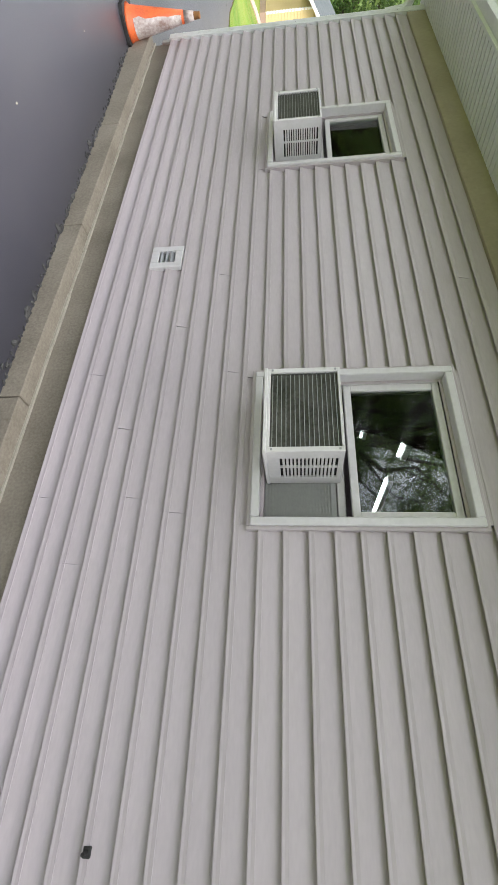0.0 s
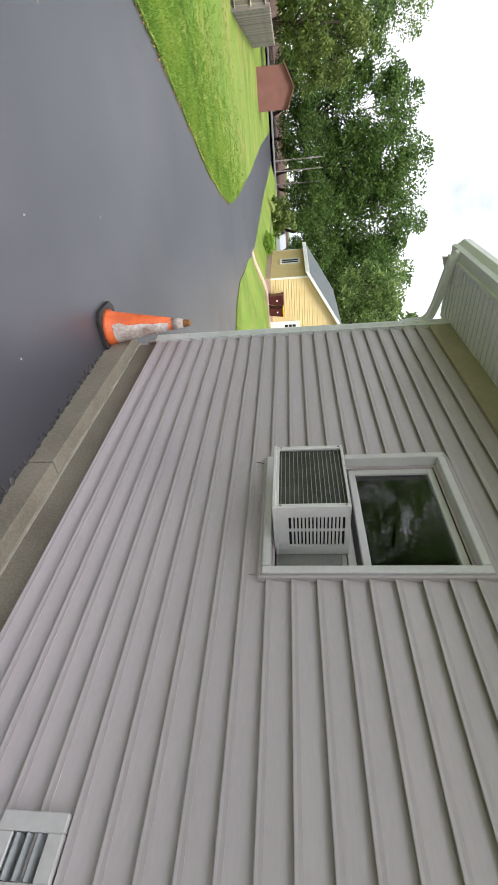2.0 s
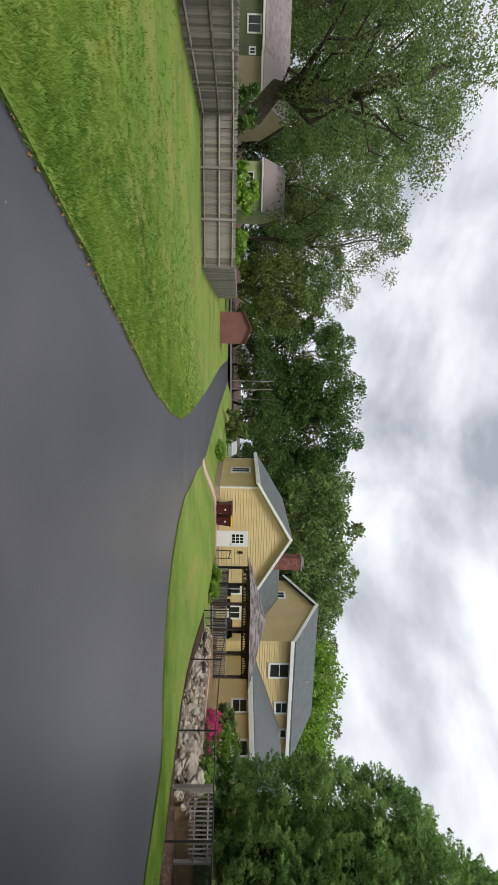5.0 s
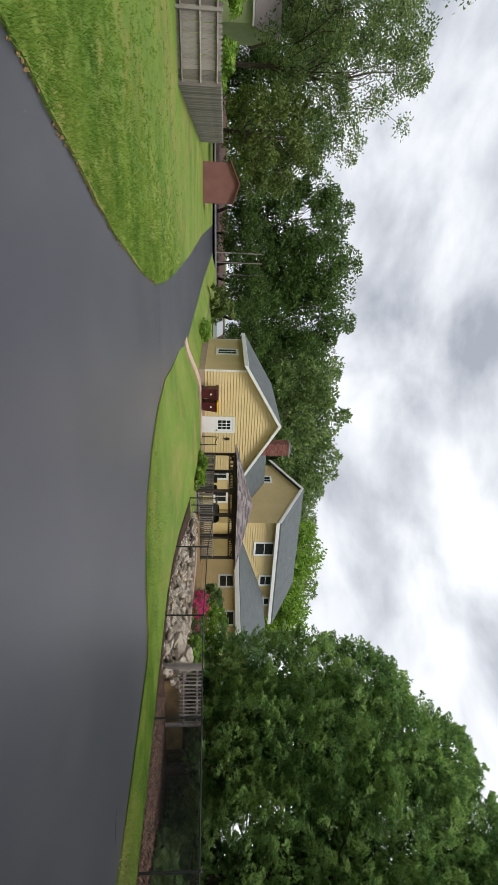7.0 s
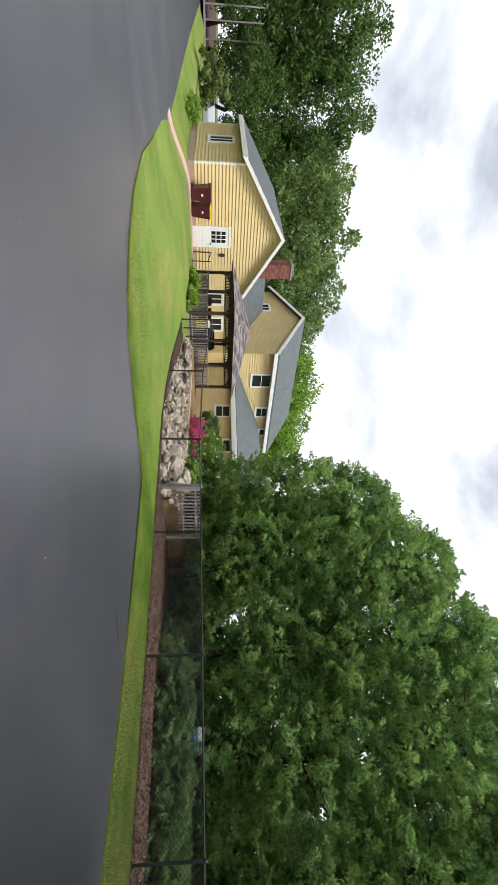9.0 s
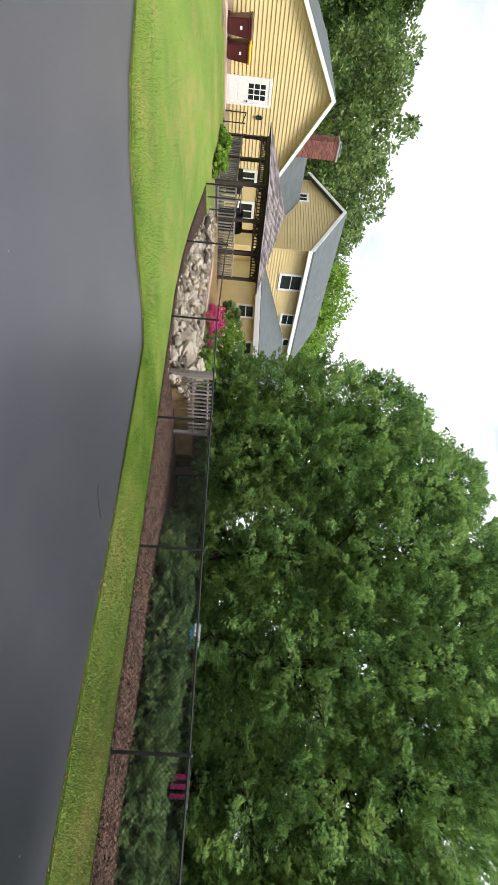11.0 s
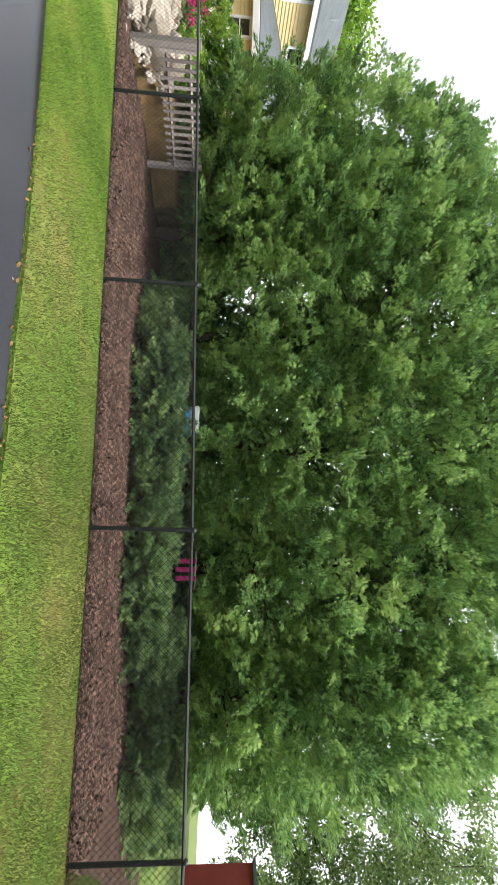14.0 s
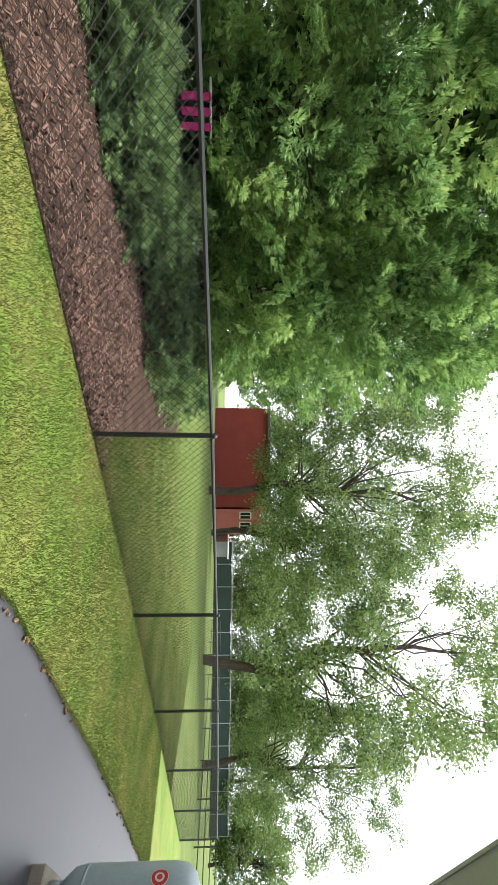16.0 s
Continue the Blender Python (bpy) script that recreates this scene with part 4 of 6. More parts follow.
part("top_rail", tube(bmesh.new(), (-22.4, FY, top_z(-22.4)), (-23.1, 13.65, top_z(-22.4)), 0.019, sides=8), M["fence"], fence)
V, Q = [], []
pitch_x, r = 0.078, 0.0018
x = posts_x[0] - 1.2
while x < posts_x[-1]:
    for s, off in ((1, -0.028), (-1, -0.033)):
        xa, xb = (x, x + 1.2) if s > 0 else (x + 1.2, x)
        pa, pb = (xa, 0.0), (xb, 1.2)
        ts = [max(0, min(1, (c - xa) / (xb - xa))) for c in (posts_x[0], posts_x[-1])]
        t0, t1 = min(ts), max(ts)
        if t1 - t0 < 0.02:
            continue
        e = []
        for t in (t0, t1):
            xx, zz = xa + (xb - xa) * t, 0.02 + 1.17 * t
            e.append((xx, FY + off, ground_z(xx, FY) + zz))
        n = len(V)
        dx = r * s
        for p in e:
            V += [(p[0] - r, p[1], p[2] + dx), (p[0], p[1] - r * 1.4, p[2]), (p[0] + r, p[1], p[2] - dx), (p[0], p[1] + r * 1.4, p[2])]
        Q += [(n + i, n + (i + 1) % 4, n + 4 + (i + 1) % 4, n + 4 + i) for i in range(4)]
    x += pitch_x
mesh_ob = part_of("wire_mesh", fast_mesh("wire_mesh", np.array(V), np.array(Q)), M["fence"], fence, "diamond wire mesh")
tagged(mesh_ob, kind="stuff")


# ---- foliage builders ----
def leaf_cloud(name, centres, radii, per, length, width, rng, fan=1, droop=0.0, shell=0.55, flat=0.0, layered=False):
    """Leaves as small kites round many clump centres; fan > 1 makes flat sprays."""
    n = len(centres) * per
    c, r = np.repeat(centres, per, 0), np.repeat(radii, per)
    d = rng.normal(size=(n, 3))
    d /= np.linalg.norm(d, axis=1, keepdims=True)
    u = shell + (1 - shell) * rng.random(n)
    p = c + d * (r * u)[:, None] * np.array([1, 1, 0.8])
    out = d + 0.7 * rng.normal(size=(n, 3)) + np.array([0, 0, -droop])
    out /= np.linalg.norm(out, axis=1, keepdims=True)
    side = np.cross(out, rng.normal(size=(n, 3)) + np.array([0, 0, flat]))
    if layered:
        face = d + 0.45 * rng.normal(size=(n, 3)) + np.array([0, 0, 0.25])
        face /= np.linalg.norm(face, axis=1, keepdims=True)
        out = rng.normal(size=(n, 3)) + np.array([0, 0, -0.5])
        out -= face * (out * face).sum(1, keepdims=True)
        out /= np.linalg.norm(out, axis=1, keepdims=True)
        side = np.cross(face, out)
    side /= np.linalg.norm(side, axis=1, keepdims=True)
    verts, quads = [], []
    L = length * rng.uniform(0.6, 1.3, n)
    for k in range(fan):
        a = 0.0 if fan == 1 else (k - (fan - 1) / 2) * (1.5 / (fan - 1))
        ax = out * math.cos(a) + side * math.sin(a)
        sd = side * math.cos(a) - out * math.sin(a)
        l = (L * (1.0 - 0.35 * abs(a)))[:, None]
        w = width * (0.7 + 0.6 * rng.random(n))[:, None]
        verts.append(np.stack([p, p + ax * l * 0.5 + sd * w * 0.5, p + ax * l, p + ax * l * 0.5 - sd * w * 0.5], 1).reshape(-1, 3))
    v = np.concatenate(verts)
    return fast_mesh(name, v, np.arange(len(v)).reshape(-1, 4))


def limb(bm, a, b, r0, r1, rng, bend=0.15, steps=5):
    """A bent, tapering limb."""
    a, b = Vector(a), Vector(b)
    pts = [a.lerp(b, i / steps) + Vector(rng.normal(size=3)) * bend * (b - a).length * 0.12 * (0 < i < steps) for i in range(steps + 1)]
    rings = []
    for i, p in enumerate(pts):
        d = (pts[min(i + 1, steps)] - pts[max(i - 1, 0)]).normalized()
        s = d.orthogonal().normalized()
        t = d.cross(s)
        r = r0 + (r1 - r0) * i / steps
        rings.append([bm.verts.new(p + (s * math.cos(k * math.pi / 4) + t * math.sin(k * math.pi / 4)) * r) for k in range(8)])
    for lo, hi in zip(rings, rings[1:]):
        for k in range(8):
            bm.faces.new((lo[k], lo[(k + 1) % 8], hi[(k + 1) % 8], hi[k])).smooth = True
    bm.faces.new(rings[-1])
    return pts


def tree(seed, height, spread, base, mat, n_clump, per, leaf, label, clump=0.22, droop=0.0, lean=(0, 0), trunk_r=0.3, airy=0.0, crown_mid=0.58, category="tree"):
    """A tree at the origin: tapered trunk, limbs to the clumps, and a crown of leaves with gaps."""
    rng = np.random.default_rng(seed)
    ob = thing("tree", (0, 0, 0), label, category)
    cs = []
    while len(cs) < n_clump:
        d = rng.normal(size=3)
        d /= np.linalg.norm(d)
        q = rng.uniform(0.45, 1.0) ** 0.6
        top = 1.0 - crown_mid
        z = crown_mid + d[2] * q * (top if d[2] > 0 else crown_mid - base) * 0.92
        wide = 1.0 + 0.22 * math.sin(3 * math.atan2(d[1], d[0]) + seed) + rng.uniform(-0.15, 0.12)
        cs.append((d[0] * q * spread * wide + lean[0] * z, d[1] * q * spread * wide + lean[1] * z, z * height))
    cs = np.array(cs)
    rad = spread * clump * rng.uniform(0.6, 1.35, n_clump)
    bm = bmesh.new()
    top = (lean[0] * 0.8, lean[1] * 0.8, height * 0.8)
    pts = limb(bm, (0, 0, -0.4), top, trunk_r, trunk_r * 0.18, rng, 0.2, 7)
    bm2 = bm
    order = [i for i in rng.permutation(n_clump) if cs[i][2] > height * 0.34][:26]
    for i in order:
        c = cs[i]
        k = min(6, max(2, int(7 * (c[2] / height) * 0.72)))
        limb(bm2, pts[k].lerp(pts[min(k + 1, 7)], float(rng.random())), c, trunk_r * 0.34 * (1 - 0.1 * k), 0.02, rng, 0.5, 4)
    part("trunk", bm2, M["bark"], ob)
    part_of("crown", leaf_cloud("crown", cs, rad, per, leaf, leaf * 0.55, rng, 1, droop, 0.25 if airy else 0.5, 0.9), mat, ob, "crown of many leaves")
    return ob


def copies(ob, places, group=""):
    """Further trees of the same kind: x, y, turn, size."""
    if group:
        ob["group"] = group
    first = True
    for x, y, turn, s in places:
        m = pose(x, y, ground_z(max(-60, min(24, x)), y) - 0.05, 0, 0, turn)
        if first:
            ob.matrix_basis = m
            ob.scale = (s, s, s)
            first = False
        else:
            keep = ob.scale.copy()
            ob.scale = (s, s, s)
            copy_thing(ob, m)
            ob.scale = keep


# ---- cedar hedge ----
def plumes(name, roots, axes, lengths, widths, per, spray, rng, fan=4, droop=0.12):
    """Flat tapering branchlets, each set with small fans of scale leaves that point to its tip."""
    axes = axes / np.linalg.norm(axes, axis=1, keepdims=True)
    side = np.cross(axes, np.array([0, 0, 1]) + 0.7 * rng.normal(size=axes.shape))
    side /= np.linalg.norm(side, axis=1, keepdims=True)
    nrm = np.cross(side, axes)
    n = len(roots) * per
    root, ax, sd, up = (np.repeat(a, per, 0) for a in (roots, axes, side, nrm))
    L, W = np.repeat(lengths, per), np.repeat(widths, per)
    t = rng.random(n) ** 0.75
    w = W * (1.02 - t) ** 0.7
    off = rng.uniform(-1, 1, n)
    p = root + ax * (L * t)[:, None] + sd * (off * w)[:, None] + up * (rng.normal(0, 0.4, n) * w)[:, None]
    p[:, 2] -= droop * L * t * t
    out = ax + sd * (0.8 * off)[:, None] + 0.3 * rng.normal(size=(n, 3))
    out /= np.linalg.norm(out, axis=1, keepdims=True)
    face = up + 0.5 * rng.normal(size=(n, 3))
    across = np.cross(face, out)
    across /= np.linalg.norm(across, axis=1, keepdims=True)
    size = spray * rng.uniform(0.6, 1.3, n)
    verts = []
    for k in range(fan):
        a = (k - (fan - 1) / 2) * (0.85 / (fan - 1))
        d = out * math.cos(a) + across * math.sin(a)
        e = across * math.cos(a) - out * math.sin(a)
        l = (size * (1.0 - 0.5 * abs(a)) * rng.uniform(0.75, 1.1, n))[:, None]
        b = (0.075 * size * rng.uniform(0.8, 1.3, n))[:, None]
        verts.append(np.stack([p, p + d * l * 0.55 + e * b, p + d * l, p + d * l * 0.55 - e * b], 1).reshape(-1, 3))
    v = np.concatenate(verts)
    return fast_mesh(name, v, np.arange(len(v)).reshape(-1, 4))


def cedar(x, y, r, h, seed):
    rng = np.random.default_rng(seed)
    z0 = ground_z(x, y)
    ob = thing("cedar_tree", (x, y, z0), "tall dense green cedar with feathery sprays over mulch", "cedar tree", "cedar hedge row")
    bm = bmesh.new()
    pts = limb(bm, (x, y, z0 - 0.2), (x + 0.1, y, z0 + h * 0.9), 0.16, 0.03, rng, 0.1, 8)
    for i in range(18):
        a, zz = rng.uniform(0, 6.28), rng.uniform(0.1, 0.8)
        k = int(zz * 8)
        limb(bm, pts[k], pts[k] + Vector((math.cos(a) * r * 0.8, math.sin(a) * r * 0.8, 0.3)), 0.035, 0.01, rng, 0.4, 3)
    part("trunk", bm, M["bark"], ob)
    roots, axes = [], []
    for i in range(1150):
        t = rng.random()
        zz = 1.0 + (h - 1.3) * t
        prof = math.sqrt(max(0.02, 1 - max(0, (t - 0.45) / 0.56) ** 2)) * (0.80 + 0.2 * min(1, t / 0.12))
        a = rng.uniform(0, 2 * math.pi)
        if math.sin(a) > 0.45 and rng.random() < 0.75:
            a = -a
        q = rng.uniform(0.45, 1.0) ** 0.4
        bulge = 1 + 0.20 * noise.noise((math.cos(a) * 2.2 + seed, math.sin(a) * 2.2, zz * 0.9)) + 0.10 * noise.noise((math.cos(a) * 6 + seed, math.sin(a) * 6, zz * 2.4))
        k = max(0.1, r * prof * q * bulge - 0.35)
        roots.append((x + math.cos(a) * k, y + math.sin(a) * k, z0 + zz))
        axes.append((math.cos(a) + rng.normal(0, 0.45), math.sin(a) + rng.normal(0, 0.45), 0.35 + 0.5 * t + rng.normal(0, 0.4)))
    part_of("crown", plumes("crown", np.array(roots), np.array(axes), rng.uniform(0.30, 0.72, 1150), rng.uniform(0.16, 0.30, 1150), 58, 0.12, rng, 3), M["cedar"], ob, "feathery green sprays")
    inner, ir = [], []
    for i in range(150):
        t, a = rng.random(), rng.uniform(0, 2 * math.pi)
        prof = math.sqrt(max(0.02, 1 - max(0, (t - 0.45) / 0.56) ** 2))
        q = rng.uniform(0.05, 0.6)
        inner.append((x + math.cos(a) * r * prof * q, y + 0.4 + math.sin(a) * r * prof * q, z0 + 0.9 + (h - 1.6) * t))
        ir.append(0.55)
    for i in range(34):
        inner.append((x + rng.uniform(-1.4, 1.4), y + rng.uniform(0.9, 2.2), z0 + rng.uniform(0.15, 1.2)))
        ir.append(0.42)
    part_of("inner_foliage", leaf_cloud("inner_foliage", np.array(inner), np.array(ir), 120, 0.24, 0.12, rng, 1, 0.3, 0.1), M["cedar"], ob, "dense inner foliage")
    return ob


for i, (x, y, r, h) in enumerate([(-16.5, 17.3, 2.5, 9.0), (-14.1, 17.1, 2.5, 10.2), (-11.5, 17.2, 2.5, 11.0), (-8.9, 17.2, 2.5, 11.5), (-6.2, 17.2, 2.4, 10.6), (-3.6, 17.1, 2.25, 8.0)]):
    cedar(x, y, r, h, 40 + i)


# low growth at the foot of the hedge
def shrub(x, y, r, h, seed, mat, label, leaf=0.14, per=70, n=26, name="shrub"):
    rng = np.random.default_rng(seed)
    z0 = ground_z(x, y)
    ob = thing(name, (x, y, z0), label, name.replace("_", " "))
    bm = bmesh.new()
    cs, rad = [], []
    for i in range(n):
        a, q, t = rng.uniform(0, 6.28), rng.uniform(0.2, 1) ** 0.5, rng.uniform(0.12, 0.9)
        w = math.sqrt(max(0.05, 1 - (t * 0.95) ** 2))
        c = (x + math.cos(a) * r * q * w, y + math.sin(a) * r * q * w, z0 + h * t)
        cs.append(c)
        rad.append(rng.uniform(0.16, 0.3) * min(r, h))
        if i % 3 == 0:
            limb(bm, (x + rng.uniform(-0.05, 0.05), y, z0 - 0.05), c, 0.018, 0.005, rng, 0.4, 3)
    part("stem", bm, M["bark"], ob)
    part_of("leaves", leaf_cloud("leaves", np.array(cs), np.array(rad), per, leaf, leaf * 0.3, rng, 3, 0.1, 0.4, 0.0, True), mat, ob)
    return ob


def cedar_sapling(x, y, r, h, seed):
    rng = np.random.default_rng(seed)
    z0 = ground_z(x, y)
    ob = thing("cedar_sapling", (x, y, z0), "low dusty green cedar growth at the hedge foot", "cedar sapling", "low hedge growth")
    bm = bmesh.new()
    for i in range(7):
        a = rng.uniform(0, 6.28)
        limb(bm, (x + rng.uniform(-0.08, 0.08), y + rng.uniform(-0.08, 0.08), z0 - 0.05), (x + math.cos(a) * r * 0.7, y + math.sin(a) * r * 0.7, z0 + h * rng.uniform(0.5, 0.95)), 0.02, 0.005, rng, 0.5, 4)
    part("stem", bm, M["bark"], ob)
    k = 90
    a, t = rng.uniform(0, 6.28, k), rng.uniform(0.02, 0.85, k)
    q = r * np.sqrt(rng.uniform(0.05, 0.8, k)) * np.sqrt(1.02 - t * t)
    roots = np.stack([x + np.cos(a) * q, y + np.sin(a) * q, z0 + h * t], 1)
    axes = np.stack([np.cos(a) + rng.normal(0, 0.4, k), np.sin(a) + rng.normal(0, 0.4, k), 0.25 + t + rng.normal(0, 0.35, k)], 1)
    part_of("leaves", plumes("leaves", roots, axes, rng.uniform(0.28, 0.5, k), rng.uniform(0.09, 0.17, k), 64, 0.10, rng, 3, 0.3), M["sapling"], ob)


M["sapling"] = foliage("dusty_cedar_sprays", (0.07, 0.135, 0.06), (0.19, 0.30, 0.12), (0.33, 0.43, 0.17), 0.45)
for i in range(17):
    x = -11.4 + i * 0.46 + random.uniform(-0.15, 0.15)
    cedar_sapling(x, np.interp(x, [-11.4, -9.8, -6.5, -5.2, -4.0], [15.9, 15.15, 15.0, 15.15, 16.1]) + random.uniform(-0.15, 0.25), random.uniform(0.42, 0.62), random.uniform(0.65, 1.0), 70 + i)
for i, (x, y, r, h) in enumerate(((-2.9, 15.6, 0.45, 0.7), (-2.2, 16.3, 0.6, 0.95), (-1.3, 17.2, 0.6, 0.9))):
    cedar_sapling(x, y, r, h, 95 + i)
sheet("patio", [(-15.5, 20.2), (0.3, 20.2), (0.3, 33), (-15.5, 33)], 0.09, M["caulk"], 0.2, 3.0, 0.0, "pale concrete garden patio behind the cedar hedge", "patio")

# mulch chips
rng = np.random.default_rng(5)
n = 16000
cxy = np.stack([-15.5 + 12.4 * rng.random(n) ** 0.75, 12.40 + 3.2 * rng.random(n) ** 1.3], 1)
zz = np.array([ground_z(a, b) for a, b in cxy]) + 0.035 + 0.012 * rng.random(n)
ang, tilt, ln, wd = rng.uniform(0, 6.28, n), rng.normal(0, 0.35, n), rng.uniform(0.02, 0.085, n), rng.uniform(0.004, 0.011, n)
ax = np.stack([np.cos(ang) * np.cos(tilt), np.sin(ang) * np.cos(tilt), np.sin(tilt)], 1) * ln[:, None]
sd = np.stack([-np.sin(ang), np.cos(ang), 0.3 * rng.normal(size=n)], 1) * wd[:, None]
up = np.array([0, 0, 1]) * 0.006
p = np.concatenate([cxy, zz[:, None]], 1)
V = np.stack([p - ax - sd, p + ax - sd, p + ax + sd, p - ax + sd, p - ax * 0.9 + up, p + ax * 0.9 + up], 1).reshape(-1, 3)
b = np.arange(n)[:, None] * 6
Q = np.concatenate([b + np.array([0, 1, 5, 4]), b + np.array([3, 4, 5, 2])], 0)
chips = part_of("mulch_chips", fast_mesh("mulch_chips", V, Q), M["chip"])
tagged(chips, "loose red brown bark mulch chips", "mulch", kind="stuff")


# grass blades
def blades(name, n, where, h, label, seed, mat="blade", wide=1.0):
    rng = np.random.default_rng(seed)
    xy = where(rng, n)
    z = np.array([ground_z(a, b) for a, b in xy]) + 0.03
    a = rng.uniform(0, 6.28, len(xy))
    hh = h * rng.uniform(0.5, 1.4, len(xy))
    w = wide * (0.0025 + 0.0025 * rng.random(len(xy)))
    lean = rng.normal(0, 0.5, (len(xy), 2)) * hh[:, None]
    p = np.concatenate([xy, z[:, None]], 1)
    s = np.stack([np.cos(a) * w, np.sin(a) * w, 0 * a], 1)
    t = p + np.concatenate([lean, hh[:, None]], 1)
    V = np.stack([p - s, p + s, t], 1).reshape(-1, 3)
    ob = part_of(name, fast_mesh(name, V, np.arange(len(V)).reshape(-1, 3)), M[mat])
    return tagged(ob, label, "grass", kind="stuff")


def on_strip(rng, n):
    x = rng.uniform(-14, 4.5, n)
    x = np.where(rng.random(n) < np.clip((x + 13.5) / 5.0, 0.0, 1.0), x, rng.uniform(-8.5, 4.5, n))
    y0 = np.interp(x, [-13.8, -11.4, -7.2, -5.6, -3.6, 1.3, 4.5], [10.15, 10.25, 10.13, 10.22, 10.45, 10.52, 10.45])
    return np.stack([x, y0 + (12.36 - y0) * rng.random(n) - 0.02], 1)


blades("grass", 190000, on_strip, 0.032, "short mixed green and straw grass by the fence", 11)


def on_house_lawn(rng, n):
    """Front of the lawn by the yellow house, thinning towards it."""
    x = -9.5 - rng.gamma(2.2, 1.9, n)
    y0 = np.interp(x, [-22, -17.3, -15.7, -14.65, -14.0, -13.5, -13.25, -12.9, -9.0], [6.3, 5.97, 6.3, 6.85, 7.5, 8.6, 9.7, 10.12, 10.2])
    return np.stack([x, y0 + (12.34 - y0) * rng.random(n) ** 1.4 - 0.02], 1)


def on_field(rng, n):
    """Field behind the chain link, thinning with distance."""
    y = 12.38 + rng.exponential(2.4, n)
    x = np.interp(y, [12.36, 13.6, 15.6, 18], [-3.5, -2.65, -1.1, 0.5]) + 11 * rng.random(n) ** 1.3
    return np.stack([x, y], 1)


def on_wide_lawn(rng, n):
    """Tufts, thickest along the cut edge of the wide lawn."""
    x = -4.5 - 24 * rng.beta(1.1, 2.4, n // 12)
    edge = LAWN_A[1:16][::-1]
    y = np.interp(x, [e[0] for e in edge], [e[1] for e in edge]) - 0.02 - rng.exponential(2.2, n // 12)
    tuft = np.repeat(np.stack([x, y], 1), 12, 0)
    return tuft + rng.normal(0, 0.035, tuft.shape)


M["lush"] = foliage("lush_grass_blades", (0.09, 0.18, 0.022), (0.185, 0.31, 0.045), (0.33, 0.40, 0.08), 0.45, 0.7)
blades("grass", 90000, on_house_lawn, 0.032, "short bright green grass before the yellow house", 13, "lush")
blades("grass", 90000, on_field, 0.05, "pale uneven field grass behind the fence", 14, "blade", 1.3)
blades("grass", 150000, on_wide_lawn, 0.045, "lush green uneven grass on the wide lawn", 12, "lush", 1.5)


# ---- yellow house ----
def lapped(parent, mat, axis, face, sign, a, b, z0, z1, step=0.165, out=0.042, top=None):
    """Lapped boards over a wall; top = (ridge, eave height, ridge height) cuts them under a gable."""
    z = z0
    while z < z1 - 0.01:
        t = min(step, z1 - z)
        lo, hi = a, b
        if top is not None:
            k = (z + t / 2 - top[1]) / (top[2] - top[1])
            if k > 0:
                lo, hi = a + (top[0] - a) * k, b + (top[0] - b) * k
        o = [(face - sign * 0.02, z), (face + sign * out, z), (face + sign * 0.002, z + t), (face - sign * 0.02, z + t)]
        if hi - lo > 0.05:
            part("siding_board", prism(bmesh.new(), o, axis, lo, hi), mat, parent)
        z += t


def wall_window(parent, axis, face, sign, a, b, z0, z1, bars=(1, 0), name="window", trim=0.14):
    """A window set on a wall; axis is the way the wall runs."""
    def bx(u0, v0, w0, u1, v1, w1, bev=0.0):
        v0, v1 = v0 + 0.038 if v0 else 0.0, v1 + 0.038
        f0, f1 = face + sign * v0, face + sign * v1
        return box(bmesh.new(), u0, min(f0, f1), w0, u1, max(f0, f1), w1, bev) if axis == "x" else box(bmesh.new(), min(f0, f1), u0, w0, max(f0, f1), u1, w1, bev)
    w = part(name, bx(a + trim, 0.004, z0 + trim, b - trim, 0.016, z1 - trim), M["darkpane"], parent, "dark window pane")
    for q in ((a, z0, a + trim, z1), (b - trim, z0, b, z1), (a + trim, z1 - trim, b - trim, z1), (a + trim, z0, b - trim, z0 + trim)):
        part("frame", bx(q[0], 0.0, q[1], q[2], 0.045, q[3], 0.006), M["white"], w, "white window frame")
    for i in range(bars[0]):
        u = a + (b - a) * (i + 1) / (bars[0] + 1)
        part("mullion", bx(u - 0.025, 0.014, z0 + trim, u + 0.025, 0.032, z1 - trim), M["white"], w)
    for i in range(bars[1]):
        v = z0 + (z1 - z0) * (i + 1) / (bars[1] + 1)
        part("rail", bx(a + trim, 0.015, v - 0.022, b - trim, 0.03, v + 0.022), M["white"], w)
    return w


M["darkpane"] = material("dark_house_pane", (0.012, 0.014, 0.016), (0.03, 0.034, 0.036), 0.12, 3, 20, 0, 0)
HX, HY0, HY1, HZ = -30.3, 9.2, 15.75, 2.5
HP = (HY0 + HY1) / 2
house = thing("house", (-34, 12.5, -0.3), "yellow lap-sided house with white trim and grey roofs", "house")
bm = box(bmesh.new(), -36.9, HY0, -0.7, HX, HY1, HZ)
prism(bm, [(HY0, HZ), (HY1, HZ), (HP, 4.42)], "x", -36.9, HX)
part("core", bm, M["yellow"], house)
lapped(house, M["yellow"], "y", HX, 1, HY0, HY1, 0.0, 4.35, top=(HP, HZ, 4.42))
lapped(house, M["yellow"], "x", HY0, -1, -36.9, HX, 0.0, HZ)
part("footing", box(bmesh.new(), -36.95, HY0 - 0.03, -0.8, HX + 0.03, HY1, -0.02), M["paver"], house, "pinkish foundation")
